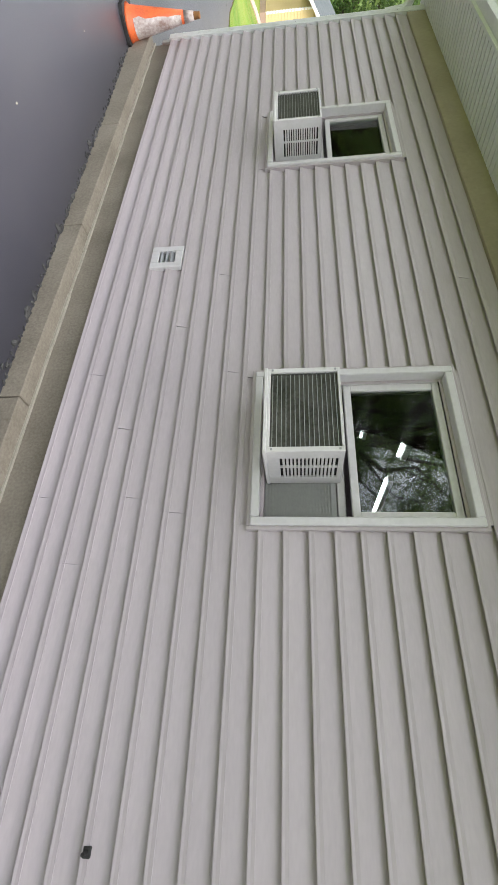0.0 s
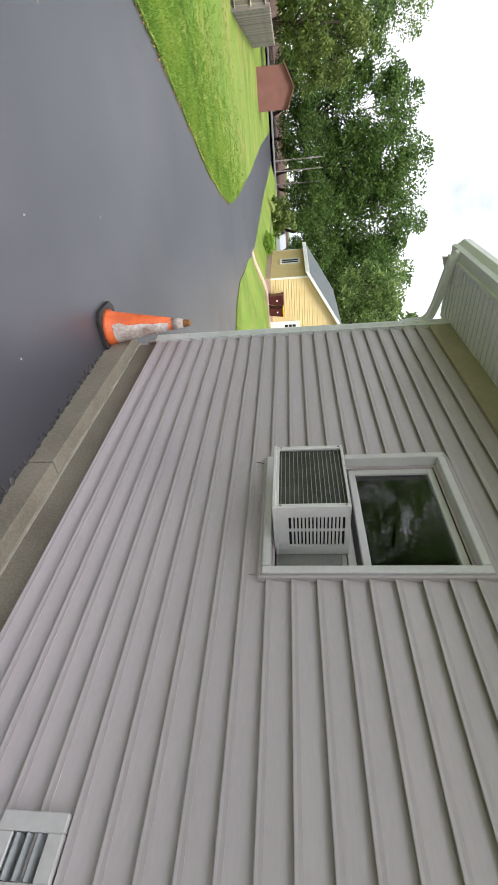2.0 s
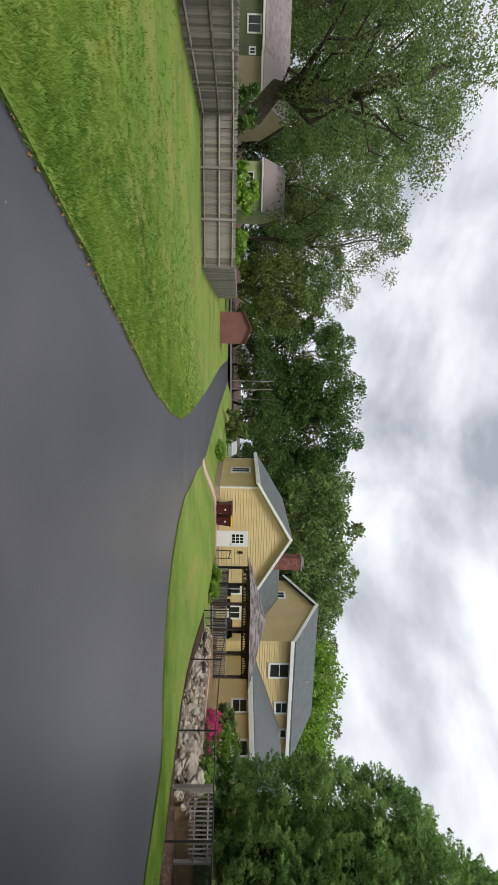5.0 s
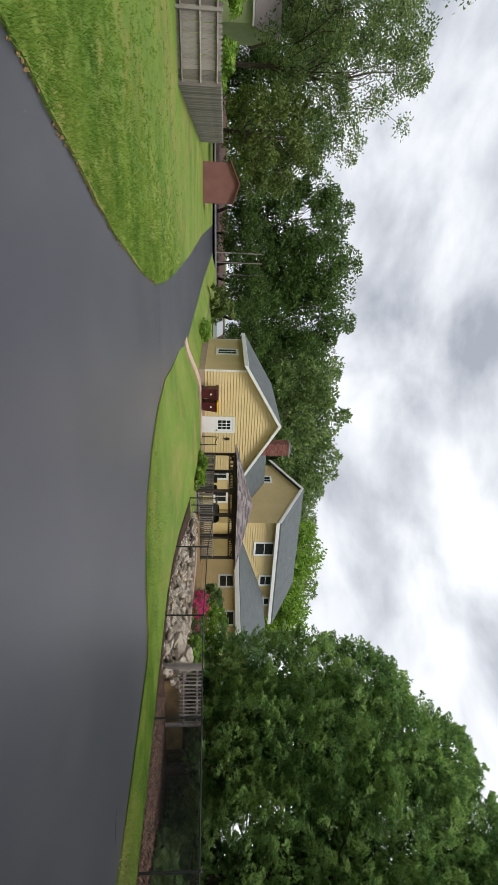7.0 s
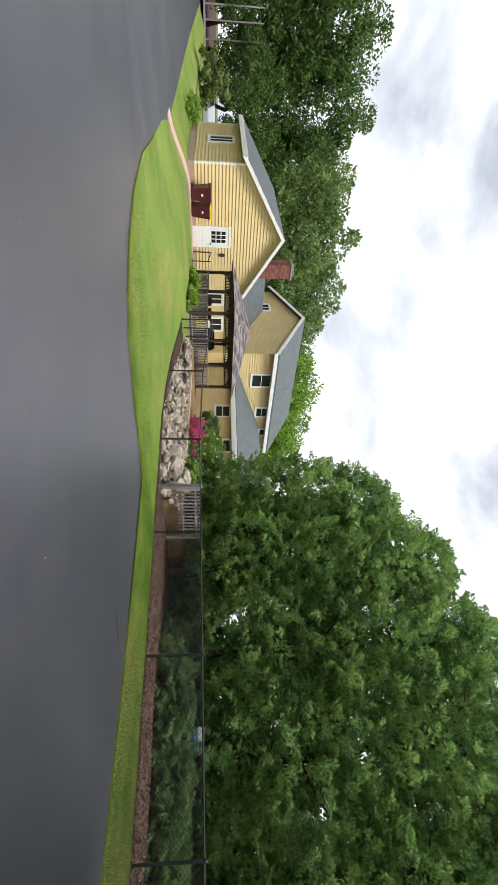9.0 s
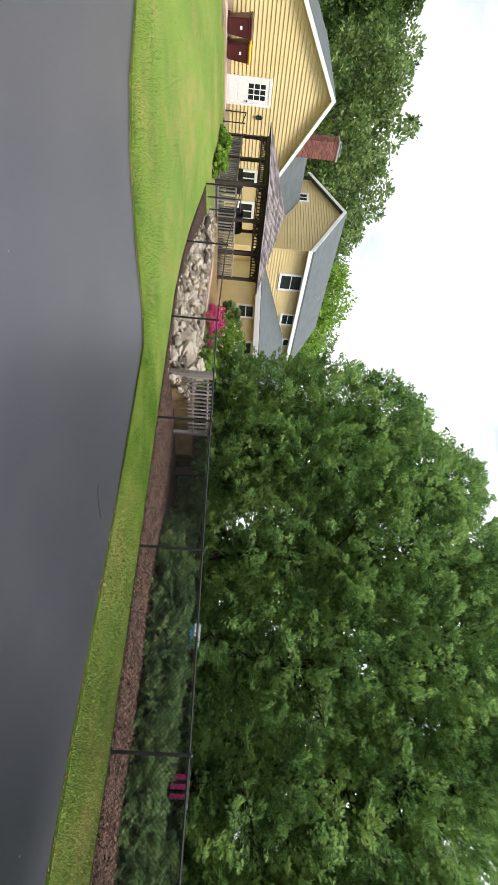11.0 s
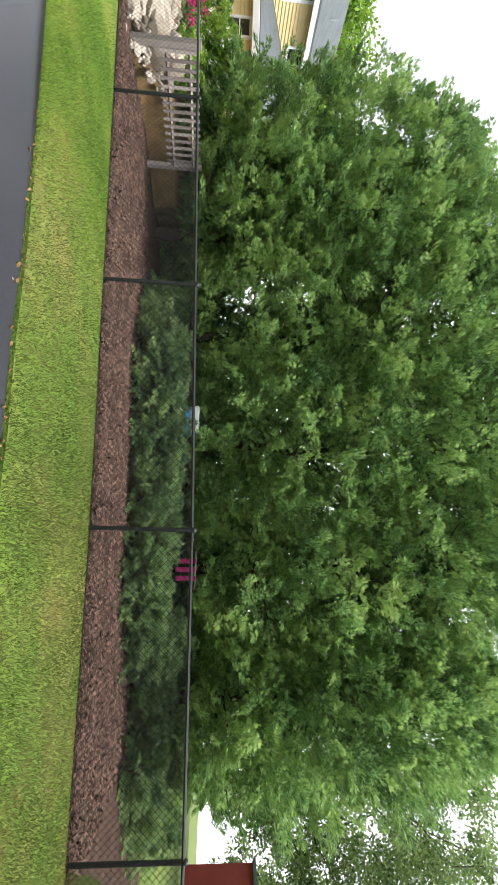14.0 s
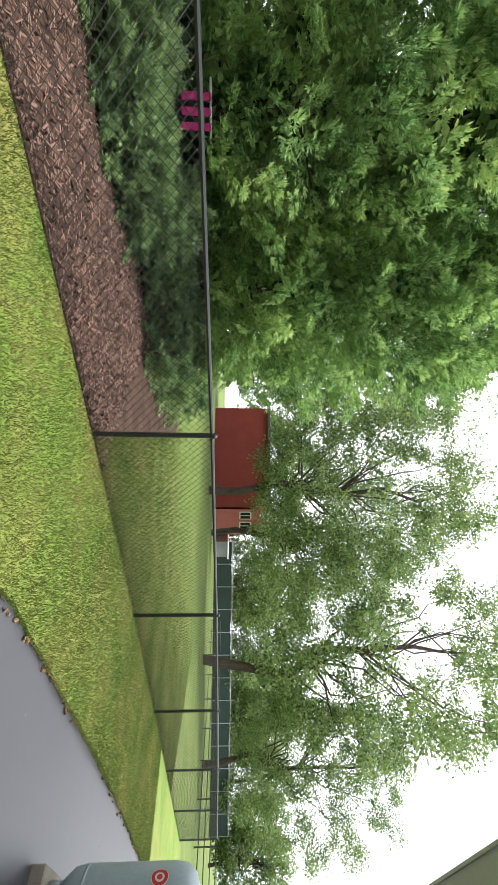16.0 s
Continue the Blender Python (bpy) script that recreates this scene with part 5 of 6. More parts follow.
# corner boards and roof
for x, y in ((HX, HY0), (-36.9, HY0)):
    part("corner_board", box(bmesh.new(), x - 0.06, y - 0.03, 0.0, x + 0.035, y + 0.07, HZ), M["white"], house)
rp = (4.42 - HZ) / (HP - HY0)
for s in (-1, 1):
    e = HP + s * (HP - HY0 + 0.35)
    ze = HZ - 0.35 * rp
    part("roof", prism(bmesh.new(), [(e, ze + 0.02), (HP, 4.44), (HP, 4.56), (e, ze + 0.14)], "x", -37.3, HX + 0.32), M["shingle"], house, "grey shingle roof slope")
    part("rake_board", prism(bmesh.new(), [(e, ze - 0.06), (HP, 4.36), (HP, 4.54), (e, ze + 0.12)], "x", HX + 0.32, HX + 0.36), M["white"], house, "white rake board")
    part("rake_soffit", prism(bmesh.new(), [(e, ze - 0.02), (HP, 4.40), (HP, 4.44), (e, ze + 0.02)], "x", HX, HX + 0.32), M["white"], house)
part("eave_board", box(bmesh.new(), -37.3, HY0 - 0.40, HZ - 0.30, HX + 0.36, HY0 - 0.35, HZ - 0.05, 0.01), M["white"], house, "white eave gutter")
wall_window(house, "x", HY0, -1, -34.4, -33.2, 0.55, 1.95, (1, 0))
# door with nine lights
door = part("door", box(bmesh.new(), HX + 0.005, 12.14, -0.2, HX + 0.056, 12.98, 1.66, 0.005), M["white"], house, "white door with nine small panes")
for q in ((12.03, -0.24, 12.14, 1.78), (12.98, -0.24, 13.09, 1.78), (12.14, 1.66, 12.98, 1.78)):
    part("door_frame", box(bmesh.new(), HX, q[0], q[1], HX + 0.075, q[2], q[3], 0.006), M["white"], door)
for i in range(3):
    for j in range(3):
        y, z = 12.27 + 0.205 * i, 0.78 + 0.255 * j
        part("pane", box(bmesh.new(), HX + 0.052, y, z, HX + 0.06, y + 0.165, z + 0.215), M["darkpane"], door)
for j in range(2):
    for i in range(2):
        part("panel", box(bmesh.new(), HX + 0.054, 12.26 + 0.34 * i, -0.08 + 0.40 * j, HX + 0.064, 12.52 + 0.34 * i, 0.24 + 0.40 * j, 0.004), M["white"], door)
part("knob", tube(bmesh.new(), (HX + 0.05, 12.91, 0.72), (HX + 0.11, 12.91, 0.72), 0.035), M["black"], door, "dark door knob")
wl_ = part("wall_lantern", box(bmesh.new(), HX + 0.01, 13.42, 1.20, HX + 0.14, 13.56, 1.40, 0.02), M["black"], house, "dark wall lantern")
part("cap", spin(bmesh.new(), [(0.10, 0), (0.05, 0.06), (0.02, 0.10)], 8, (HX + 0.075, 13.49, 1.40)), M["black"], wl_)
# chimney with bricks
chim = part("chimney", box(bmesh.new(), -34.6, 15.75, 2.4, -33.9, 16.65, 5.75), M["mortar"], house, "red brick chimney")
for lvl in range(29):
    z = 3.45 + lvl * 0.078
    for k in range(4):
        for face in (0, 1):
            y0 = 15.75 + 0.225 * k - (0.11 if lvl % 2 else 0)
            if face == 0:
                a, b2 = max(15.75, y0) - 0.006, min(16.65, y0 + 0.213)
                if lvl % 2 and k == 3:
                    b2 = 16.65
                part("brick", box(bmesh.new(), -33.905, a, z, -33.885, b2, z + 0.066), M["brick"], chim)
            elif k < 3:
                x0 = -34.6 + 0.233 * k
                part("brick", box(bmesh.new(), x0, 15.735, z, x0 + 0.221, 15.752, z + 0.066), M["brick"], chim)
part("crown", box(bmesh.new(), -34.66, 15.69, 5.73, -33.84, 16.71, 5.83, 0.02), M["mortar"], chim)
part("flue_cap", box(bmesh.new(), -34.5, 15.9, 5.92, -34.0, 16.5, 5.96, 0.01), M["metal"], chim)
part("flue", box(bmesh.new(), -34.42, 16.0, 5.82, -34.08, 16.4, 5.93), M["metal"], chim)
part("flashing", box(bmesh.new(), -34.64, 15.71, 3.0, -33.86, 16.69, 3.4), M["white"], chim)
# joining wing
bm = box(bmesh.new(), -38.0, 15.6, -0.7, -32.0, 20.0, 2.3)
part("wing", bm, M["yellow"], house)
part("roof", prism(bmesh.new(), [(-31.6, 2.15), (-35.6, 4.25), (-35.6, 4.37), (-31.6, 2.27)], "y", 15.3, 20.2), M["shingle"], house, "grey wing roof")
part("roof", prism(bmesh.new(), [(-39.6, 2.15), (-35.6, 4.25), (-35.6, 4.37), (-39.6, 2.27)], "y", 15.3, 20.2), M["shingle"], house)
lapped(house, M["yellow"], "y", -32.0, 1, 15.6, 20.0, 0.0, 2.25)
# two-storey part
BX, BY0, BY1, BZ = -30.6, 20.1, 29.2, 5.2
BW = -38.3
BM = (BX + BW) / 2
part("core", prism(bmesh.new(), [(BW, -0.7), (BX, -0.7), (BX, BZ), (BM, 7.15), (BW, BZ)], "y", BY0, BY1), M["yellow"], house)
lapped(house, M["yellow"], "y", BX, 1, BY0, BY1, 0.0, BZ)
lapped(house, M["yellow"], "x", BY0, -1, BW, BX, 0.0, 7.1, top=(BM, BZ, 7.15))
bp = (7.15 - BZ) / (BX - BM)
for s in (-1, 1):
    e = BM + s * (BX - BM + 0.4)
    ze = BZ - 0.4 * bp
    part("roof", prism(bmesh.new(), [(e, ze + 0.02), (BM, 7.18), (BM, 7.32), (e, ze + 0.16)], "y", BY0 - 0.30, BY1 + 0.3), M["shingle"], house, "grey shingle main roof")
    part("rake_board", prism(bmesh.new(), [(e, ze - 0.08), (BM, 7.08), (BM, 7.30), (e, ze + 0.14)], "y", BY0 - 0.34, BY0 - 0.30), M["white"], house)
part("eave_board", box(bmesh.new(), BX + 0.38, BY0 - 0.34, BZ - 0.40, BX + 0.46, BY1 + 0.3, BZ - 0.16, 0.01), M["white"], house, "white gutter")
part("corner_board", box(bmesh.new(), BX - 0.05, BY0 - 0.03, 0.0, BX + 0.03, BY0 + 0.07, BZ - 0.1), M["yellow"], house)
part("roof_vent", tube(bmesh.new(), (BX - 1.6, 24.6, 5.9), (BX - 1.6, 24.6, 6.55), 0.06), M["metal"], house)
for y0, y1, z0, z1, bars in ((21.7, 22.95, 3.4, 4.92, (0, 1)), (24.8, 25.85, 3.9, 4.92, (0, 1)), (27.05, 27.9, 4.3, 4.92, (0, 0))):
    wall_window(house, "y", BX, 1, y0, y1, z0, z1, bars)
wall_window(house, "x", BY0, -1, -36.6, -35.6, 4.2, 5.0, (1, 0))
wall_window(house, "y", -32.0, 1, 16.6, 17.5, 0.35, 1.5, (1, 0))
wall_window(house, "y", -32.0, 1, 18.3, 19.4, 0.5, 1.5, (1, 0))
# low wing that comes forward, with its ridge towards the driveway
VY0, VY1, VE, VZ, VR = 21.1, 32.5, -21.5, 2.25, 4.15
VM = (VY0 + VY1) / 2
part("core", prism(bmesh.new(), [(VY0, -0.7), (VY1, -0.7), (VY1, VZ), (VM, VR - 0.1), (VY0, VZ)], "x", BX, VE), M["yellow"], house)
lapped(house, M["yellow"], "x", VY0, -1, BX + 0.02, VE, 0.0, VZ)
vp = (VR - VZ) / (VM - VY0)
for s in (-1, 1):
    e = VM + s * (VM - VY0 + 0.35)
    ze = VZ - 0.35 * vp
    part("roof", prism(bmesh.new(), [(e, ze + 0.02), (VM, VR), (VM, VR + 0.13), (e, ze + 0.14)], "x", BX + 0.01, VE + 0.3), M["shingle"], house, "grey shingle wing slope")
part("eave_board", box(bmesh.new(), BX + 0.05, VY0 - 0.40, VZ - 0.30, VE + 0.3, VY0 - 0.35, VZ - 0.02, 0.01), M["white"], house, "white eave gutter")
for x0, x1, z0, z1 in ((-26.75, -25.65, 0.95, 2.0), (-24.0, -22.9, 0.95, 2.0)):
    wall_window(house, "x", VY0, -1, x0, x1, z0, z1, (0, 1))

# bins and paver walk
def wheeled_bin(x, y, lid, label):
    z = ground_z(x, y) + 0.06
    ob = thing("wheeled_bin", (x, y, z), label, "bin", "bins by the house")
    bm = bmesh.new()
    a = [bm.verts.new((x + dx * 0.26, y + dy * 0.24, z + 0.06)) for dx, dy in ((-1, -1), (1, -1), (1, 1), (-1, 1))]
    b = [bm.verts.new((x + dx * 0.34, y + dy * 0.31, z + 0.88)) for dx, dy in ((-1, -1), (1, -1), (1, 1), (-1, 1))]
    bm.faces.new(a[::-1])
    bm.faces.new(b)
    for i in range(4):
        bm.faces.new((a[i], a[(i + 1) % 4], b[(i + 1) % 4], b[i]))
    bmesh.ops.bevel(bm, geom=bm.edges[:], offset=0.03, segments=2, affect="EDGES")
    part("body", bm, M["bin"], ob)
    part("lid", box(bmesh.new(), x - 0.37, y - 0.33, z + 0.88, x + 0.37, y + 0.33, z + 0.97, 0.03), lid, ob)
    part("rim", box(bmesh.new(), x - 0.36, y - 0.325, z + 0.83, x + 0.36, y + 0.325, z + 0.875, 0.01), M["bin"], ob)
    part("sticker", box(bmesh.new(), x + 0.315, y - 0.05, z + 0.52, x + 0.318 + 0.004, y + 0.05, z + 0.60), M["white"], ob, "small white sticker")
    for s in (-1, 1):
        part("wheel", tube(bmesh.new(), (x - 0.24, y + s * 0.22, z + 0.04), (x - 0.24, y + s * 0.28, z + 0.04), 0.10, sides=16), M["black"], ob)
    return ob


wheeled_bin(-29.55, 10.25, M["bin"], "maroon plastic wheeled bin with a maroon lid")
wheeled_bin(-29.55, 11.0, M["yellowlid"], "maroon plastic wheeled bin with a yellow lid")
sheet("path", [(-27.0, 6.75), (-27.9, 6.75), (-29.0, 8.6), (-29.75, 10.4), (-30.15, 11.6), (-30.15, 13.2), (-29.2, 13.2), (-29.1, 11.6), (-28.7, 10.3), (-28.0, 8.5)], 0.085, M["paver"], 0.2, 0.6, 0.0, "pinkish paver path to the white door", "path")
stoop = thing("handrail", (-29.6, 13.3, -0.3), "thin black metal handrail beside the door", "handrail")
for x in (-30.1, -29.1):
    part("post", tube(bmesh.new(), (x, 13.3, -0.3), (x, 13.3, 0.75), 0.025), M["black"], stoop)
part("rail", tube(bmesh.new(), (-30.1, 13.3, 0.75), (-29.1, 13.3, 0.62), 0.025), M["black"], stoop)

# ---- gazebo deck ----
rng2 = np.random.default_rng(77)
GX0, GX1, GY0, GY1, GZ = -28.2, -24.4, 13.3, 17.7, -0.15
gaz = thing("gazebo", (-26.3, 15.5, -0.6), "dark stained open gazebo deck with shingle hip roof and lattice", "gazebo")
n = 0
x = GX0
while x < GX1:
    part("deck_board", box(bmesh.new(), x, GY0, GZ - 0.04, min(x + 0.135, GX1), GY1, GZ, 0.004), M["greywood"], gaz)
    x += 0.14
part("deck_rim", box(bmesh.new(), GX1, GY0, GZ - 0.22, GX1 + 0.04, GY1, GZ), M["greywood"], gaz)
part("deck_rim", box(bmesh.new(), GX0, GY0 - 0.04, GZ - 0.22, GX1 + 0.04, GY0, GZ), M["greywood"], gaz)
EZ = 1.83
posts = [(GX0 + 0.07, GY0 + 0.07), (GX1 - 0.07, GY0 + 0.07), (GX1 - 0.07, GY1 - 0.07), (GX0 + 0.07, GY1 - 0.07), (GX1 - 0.07, GY0 + 1.5), (GX1 - 0.07, GY0 + 2.95), ((GX0 + GX1) / 2, GY0 + 0.07), ((GX0 + GX1) / 2, GY1 - 0.07)]
for x, y in posts:
    p = part("post", box(bmesh.new(), x - 0.06, y - 0.06, GZ - 0.5, x + 0.06, y + 0.06, EZ, 0.008), M["darkwood"], gaz)
    for dx, dy in ((1, 0), (-1, 0), (0, 1), (0, -1)):
        if GX0 < x + dx * 0.4 < GX1 and (abs(y - GY0) < 0.1 or abs(y - GY1) < 0.1) and dx or GY0 < y + dy * 0.4 < GY1 and (abs(x - GX1) < 0.1 or abs(x - GX0) < 0.1) and dy:
            bm = bmesh.new()
            prev = None
            for i in range(6):
                a = math.pi / 2 * i / 5
                u, w = 0.05 + 0.38 * (1 - math.cos(a)), EZ - 0.52 + 0.38 * math.sin(a)
                c = Vector((x + dx * u, y + dy * u, w))
                if prev is not None:
                    tube(bm, prev, c, 0.035, sides=6)
                prev = c
            part("brace", bm, M["darkwood"], p)
def rail_run(x0, y0, x1, y1):
    L = math.hypot(x1 - x0, y1 - y0)
    for z, h in ((GZ + 0.10, 0.05), (GZ + 0.78, 0.06)):
        bm = bmesh.new()
        box(bm, min(x0, x1) - 0.03, min(y0, y1) - 0.03, z, max(x0, x1) + 0.03, max(y0, y1) + 0.03, z + h, 0.006)
        part("rail", bm, M["greywood"], gaz)
    k = int(L / 0.13)
    for i in range(1, k):
        x, y = x0 + (x1 - x0) * i / k, y0 + (y1 - y0) * i / k
        part("baluster", box(bmesh.new(), x - 0.022, y - 0.022, GZ + 0.12, x + 0.022, y + 0.022, GZ + 0.80), M["greywood"], gaz)


rail_run(GX1 - 0.07, GY0 + 0.1, GX1 - 0.07, GY1 - 0.1)
rail_run(GX0 + 0.1, GY0 + 0.07, GX1 - 0.1, GY0 + 0.07)
for z, h in ((EZ - 0.12, 0.12), (EZ - 0.36, 0.05)):
    for b in ((GX0, GY0, GX1, GY0 + 0.08), (GX0, GY1 - 0.08, GX1, GY1), (GX1 - 0.08, GY0 + 0.08, GX1, GY1 - 0.08), (GX0, GY0 + 0.08, GX0 + 0.08, GY1 - 0.08)):
        part("beam", box(bmesh.new(), b[0], b[1], z, b[2], b[3], z + h), M["darkwood"], gaz)
for i in range(30):
    y = GY0 + 0.12 + (GY1 - GY0 - 0.24) * i / 29
    part("spindle", box(bmesh.new(), GX1 - 0.055, y - 0.02, EZ - 0.31, GX1 - 0.025, y + 0.02, EZ - 0.12), M["darkwood"], gaz)
for i in range(26):
    x = GX0 + 0.12 + (GX1 - GX0 - 0.24) * i / 25
    part("spindle", box(bmesh.new(), x - 0.02, GY0 + 0.025, EZ - 0.31, x + 0.02, GY0 + 0.055, EZ - 0.12), M["darkwood"], gaz)
# lattice skirt
bm = bmesh.new()
k = 0
y = GY0 - 0.7
while y < GY1:
    for s in (1, -1):
        a, b = Vector((GX1 + 0.05 + 0.008 * s, y, GZ - 0.85)), Vector((GX1 + 0.05 + 0.008 * s, y + 0.65, GZ - 0.2))
        if s < 0:
            a.y, b.y = b.y, a.y
        if min(a.y, b.y) > GY0 - 0.1 and max(a.y, b.y) < GY1 + 0.1:
            tube(bm, a, b, 0.018, sides=4)
    y += 0.11
part("lattice", bm, M["greywood"], gaz, "grey diamond lattice skirt")
# hip roof of shingle rows
APEX = Vector(((GX0 + GX1) / 2, (GY0 + GY1) / 2, 2.78))
o = 0.38
corners = [Vector((GX0 - o, GY0 - o, EZ)), Vector((GX1 + o, GY0 - o, EZ)), Vector((GX1 + o, GY1 + o, EZ)), Vector((GX0 - o, GY1 + o, EZ))]
part("roof_deck", (lambda bm: (bm.faces.new([bm.verts.new(c - Vector((0, 0, 0.02))) for c in corners]), [bm.faces.new([bm.verts.new(corners[i]), bm.verts.new(corners[(i + 1) % 4]), bm.verts.new(APEX)]) for i in range(4)], bm)[-1])(bmesh.new()), M["darkwood"], gaz)
rs = random.Random(3)
for i in (0, 1):
    a, b = corners[i], corners[(i + 1) % 4]
    rows = 15
    nrm = (b - a).cross(APEX - a).normalized()
    for rr in range(rows):
        t0, t1 = rr / rows, (rr + 1.15) / rows
        l0, r0 = a.lerp(APEX, t0), b.lerp(APEX, t0)
        l1, r1 = a.lerp(APEX, min(1, t1)), b.lerp(APEX, min(1, t1))
        k = max(1, int((r0 - l0).length / 0.42))
        for j in range(k):
            u0, u1 = j / k + 0.003, (j + 1) / k - 0.003
            bm = bmesh.new()
            q = [l0.lerp(r0, u0) + nrm * 0.03, l0.lerp(r0, u1) + nrm * 0.03, l1.lerp(r1, u1) + nrm * 0.012, l1.lerp(r1, u0) + nrm * 0.012]
            vs = [bm.verts.new(c) for c in q] + [bm.verts.new(c - nrm * 0.015) for c in q]
            bm.faces.new(vs[:4])
            for e in range(4):
                bm.faces.new((vs[e], vs[(e + 1) % 4], vs[4 + (e + 1) % 4], vs[4 + e]))
            part("shingle", bm, M["shake"], gaz)
# white blossoms among the shrubs
bl = thing("blossom_plant", (-17.6, 15.3, 0.02), "leafy plant dotted with small white blossoms", "flowering plant")
cs = np.array([(-17.6 + rng2.normal(0, 0.5), 15.3 + rng2.normal(0, 0.2), 0.3 + 1.0 * rng2.random()) for _ in range(60)])
part_of("petals", leaf_cloud("petals", cs, np.full(60, 0.035), 12, 0.05, 0.04, rng2, 1), M["white"], bl, "white petals")
part_of("leaves", leaf_cloud("leaves", cs - np.array([0, 0, 0.1]), np.full(60, 0.16), 40, 0.10, 0.04, rng2, 2), M["leaflight"], bl)
# grill and table on the deck
grill = thing("grill", (-25.6, 15.6, GZ), "dark covered barbecue grill on the deck", "grill")
part("cabinet", box(bmesh.new(), -25.9, 15.2, GZ + 0.08, -25.4, 16.0, GZ + 0.75, 0.02), M["black"], grill)
part("hood", tube(bmesh.new(), (-25.65, 15.15, GZ + 0.85), (-25.65, 16.05, GZ + 0.85), 0.27, sides=14), M["black"], grill)
part("shelf", box(bmesh.new(), -25.9, 16.02, GZ + 0.72, -25.4, 16.45, GZ + 0.76, 0.01), M["metal"], grill)
for x in (-25.85, -25.45):
    for y in (15.25, 15.95):
        part("leg", box(bmesh.new(), x - 0.02, y - 0.02, GZ, x + 0.02, y + 0.02, GZ + 0.1), M["black"], grill)


def patio_chair(x, y, turn):
    ob = thing("patio_chair", (0, 0, 0), "dark wicker patio chair on the deck", "chair", "deck chairs")
    part("seat", box(bmesh.new(), -0.26, -0.26, 0.36, 0.26, 0.26, 0.46, 0.03), M["darkwood"], ob)
    part("backrest", box(bmesh.new(), -0.26, 0.20, 0.46, 0.26, 0.28, 0.98, 0.03), M["darkwood"], ob)
    for dx in (-0.24, 0.24):
        part("armrest", box(bmesh.new(), dx - 0.03, -0.26, 0.60, dx + 0.03, 0.26, 0.65, 0.01), M["darkwood"], ob)
        for dy in (-0.24, 0.24):
            part("leg", box(bmesh.new(), dx - 0.025, dy - 0.025, 0, dx + 0.025, dy + 0.025, 0.6), M["darkwood"], ob)
    ob.matrix_basis = pose(x, y, GZ, 0, 0, turn)
    return ob


ch = patio_chair(-25.9, 14.2, 40)
copy_thing(ch, pose(-27.2, 14.6, GZ, 0, 0, 200))
copy_thing(ch, pose(-27.1, 16.6, GZ, 0, 0, 300))

# hedge along the deck
for i in range(9):
    shrub(-23.9 - 0.42 * i * 0.9, 12.55 + 0.05 * i, 0.34, 0.55, 120 + i, M["leaflight"], "small clipped green hedge shrub below the deck", 0.10, 36, 16)

# ---- rock slope, terrace and garden ----
terrace = thing("terrace", (-20, 15, -0.2), "raised stone garden terrace with a tiled edge", "terrace", kind="structure")
part("bed", prism(bmesh.new(), [(-24.2, 14.6), (-15.2, 14.3), (-14.4, 16.5), (-17, 28), (-28.4, 28), (-28.4, 18.2), (-24.2, 18.2)], "z", -0.9, 0.02), M["soil"], terrace)
for i in range(14):
    part("paver", box(bmesh.new(), -21.2 + 0.30 * i, 14.25, 0.0, -20.93 + 0.30 * i, 14.62, 0.09, 0.01), M["paver"], terrace)
part("bank", prism(bmesh.new(), [(12.5, -0.95), (14.75, -0.95), (14.75, 0.0), (14.3, -0.02), (12.7, -0.78)], "x", -23.6, -14.9), M["soil"], terrace)
rocks = thing("rock_slope", (-19, 13.5, -0.7), "bank of tumbled tan and grey field stones behind the fence", "rock bank")
shapes = []
for s in range(8):
    rg = np.random.default_rng(200 + s)
    bm = bmesh.new()
    bmesh.ops.create_icosphere(bm, subdivisions=2, radius=1)
    cuts = [(Vector(d).normalized(), float(k)) for d, k in zip(rg.normal(size=(11, 3)), rg.uniform(0.5, 0.82, 11))]
    for v in bm.verts:
        for d, k in cuts:
            over = v.co.dot(d) - k
            if over > 0:
                v.co -= d * over
        v.co *= 1 + 0.08 * noise.noise(v.co * 2.3 + Vector((s * 5, 2, 0)))
    me = bpy.data.meshes.new("rock")
    bm.to_mesh(me)
    bm.free()
    me.materials.append(M["stone"])
    shapes.append(me)
rr = random.Random(8)
for i in range(298):
    u, w = rr.random(), rr.random()
    x = -23.2 + 8.0 * u
    y = 12.60 + 1.75 * w
    z = np.interp(w, [0, 1], [-0.74, 0.0]) + 0.12 * ease(-19, -16, x) * w
    s = rr.uniform(0.26, 0.40) if x > -17.0 and w > 0.5 and rr.random() < 0.6 else rr.uniform(0.10, 0.19)
    ob = part_of("rock", shapes[i % 8], None, rocks)
    ob.matrix_parent_inverse = rocks.matrix_basis.inverted()
    ob.matrix_basis = Matrix.LocRotScale((x, y, z), Euler((rr.uniform(-0.6, 0.6), rr.uniform(-0.6, 0.6), rr.uniform(0, 6.3))), (s * rr.uniform(0.9, 1.5), s, s * rr.uniform(0.6, 0.9)))
bm = bmesh.new()
for i in range(700):
    u, w, s = rr.random(), rr.random(), rr.uniform(0.035, 0.085)
    x, y = -23.3 + 8.6 * u, 12.5 + 1.9 * w
    bmesh.ops.create_icosphere(bm, subdivisions=1, radius=1, matrix=Matrix.LocRotScale((x, y, -0.72 + 0.70 * w + 0.05 * rr.random()), Euler((rr.random(), rr.random(), rr.random() * 6)), (s * 1.5, s, s * 0.7)))
tagged(part("rubble", bm, M["pebble"]), "small tan and grey stones between the rocks", "rubble", kind="stuff")
log = thing("timber_log", (-21.0, 13.7, -0.35), "weathered dark timber log lying on the rock bank", "log")
bm = bmesh.new()
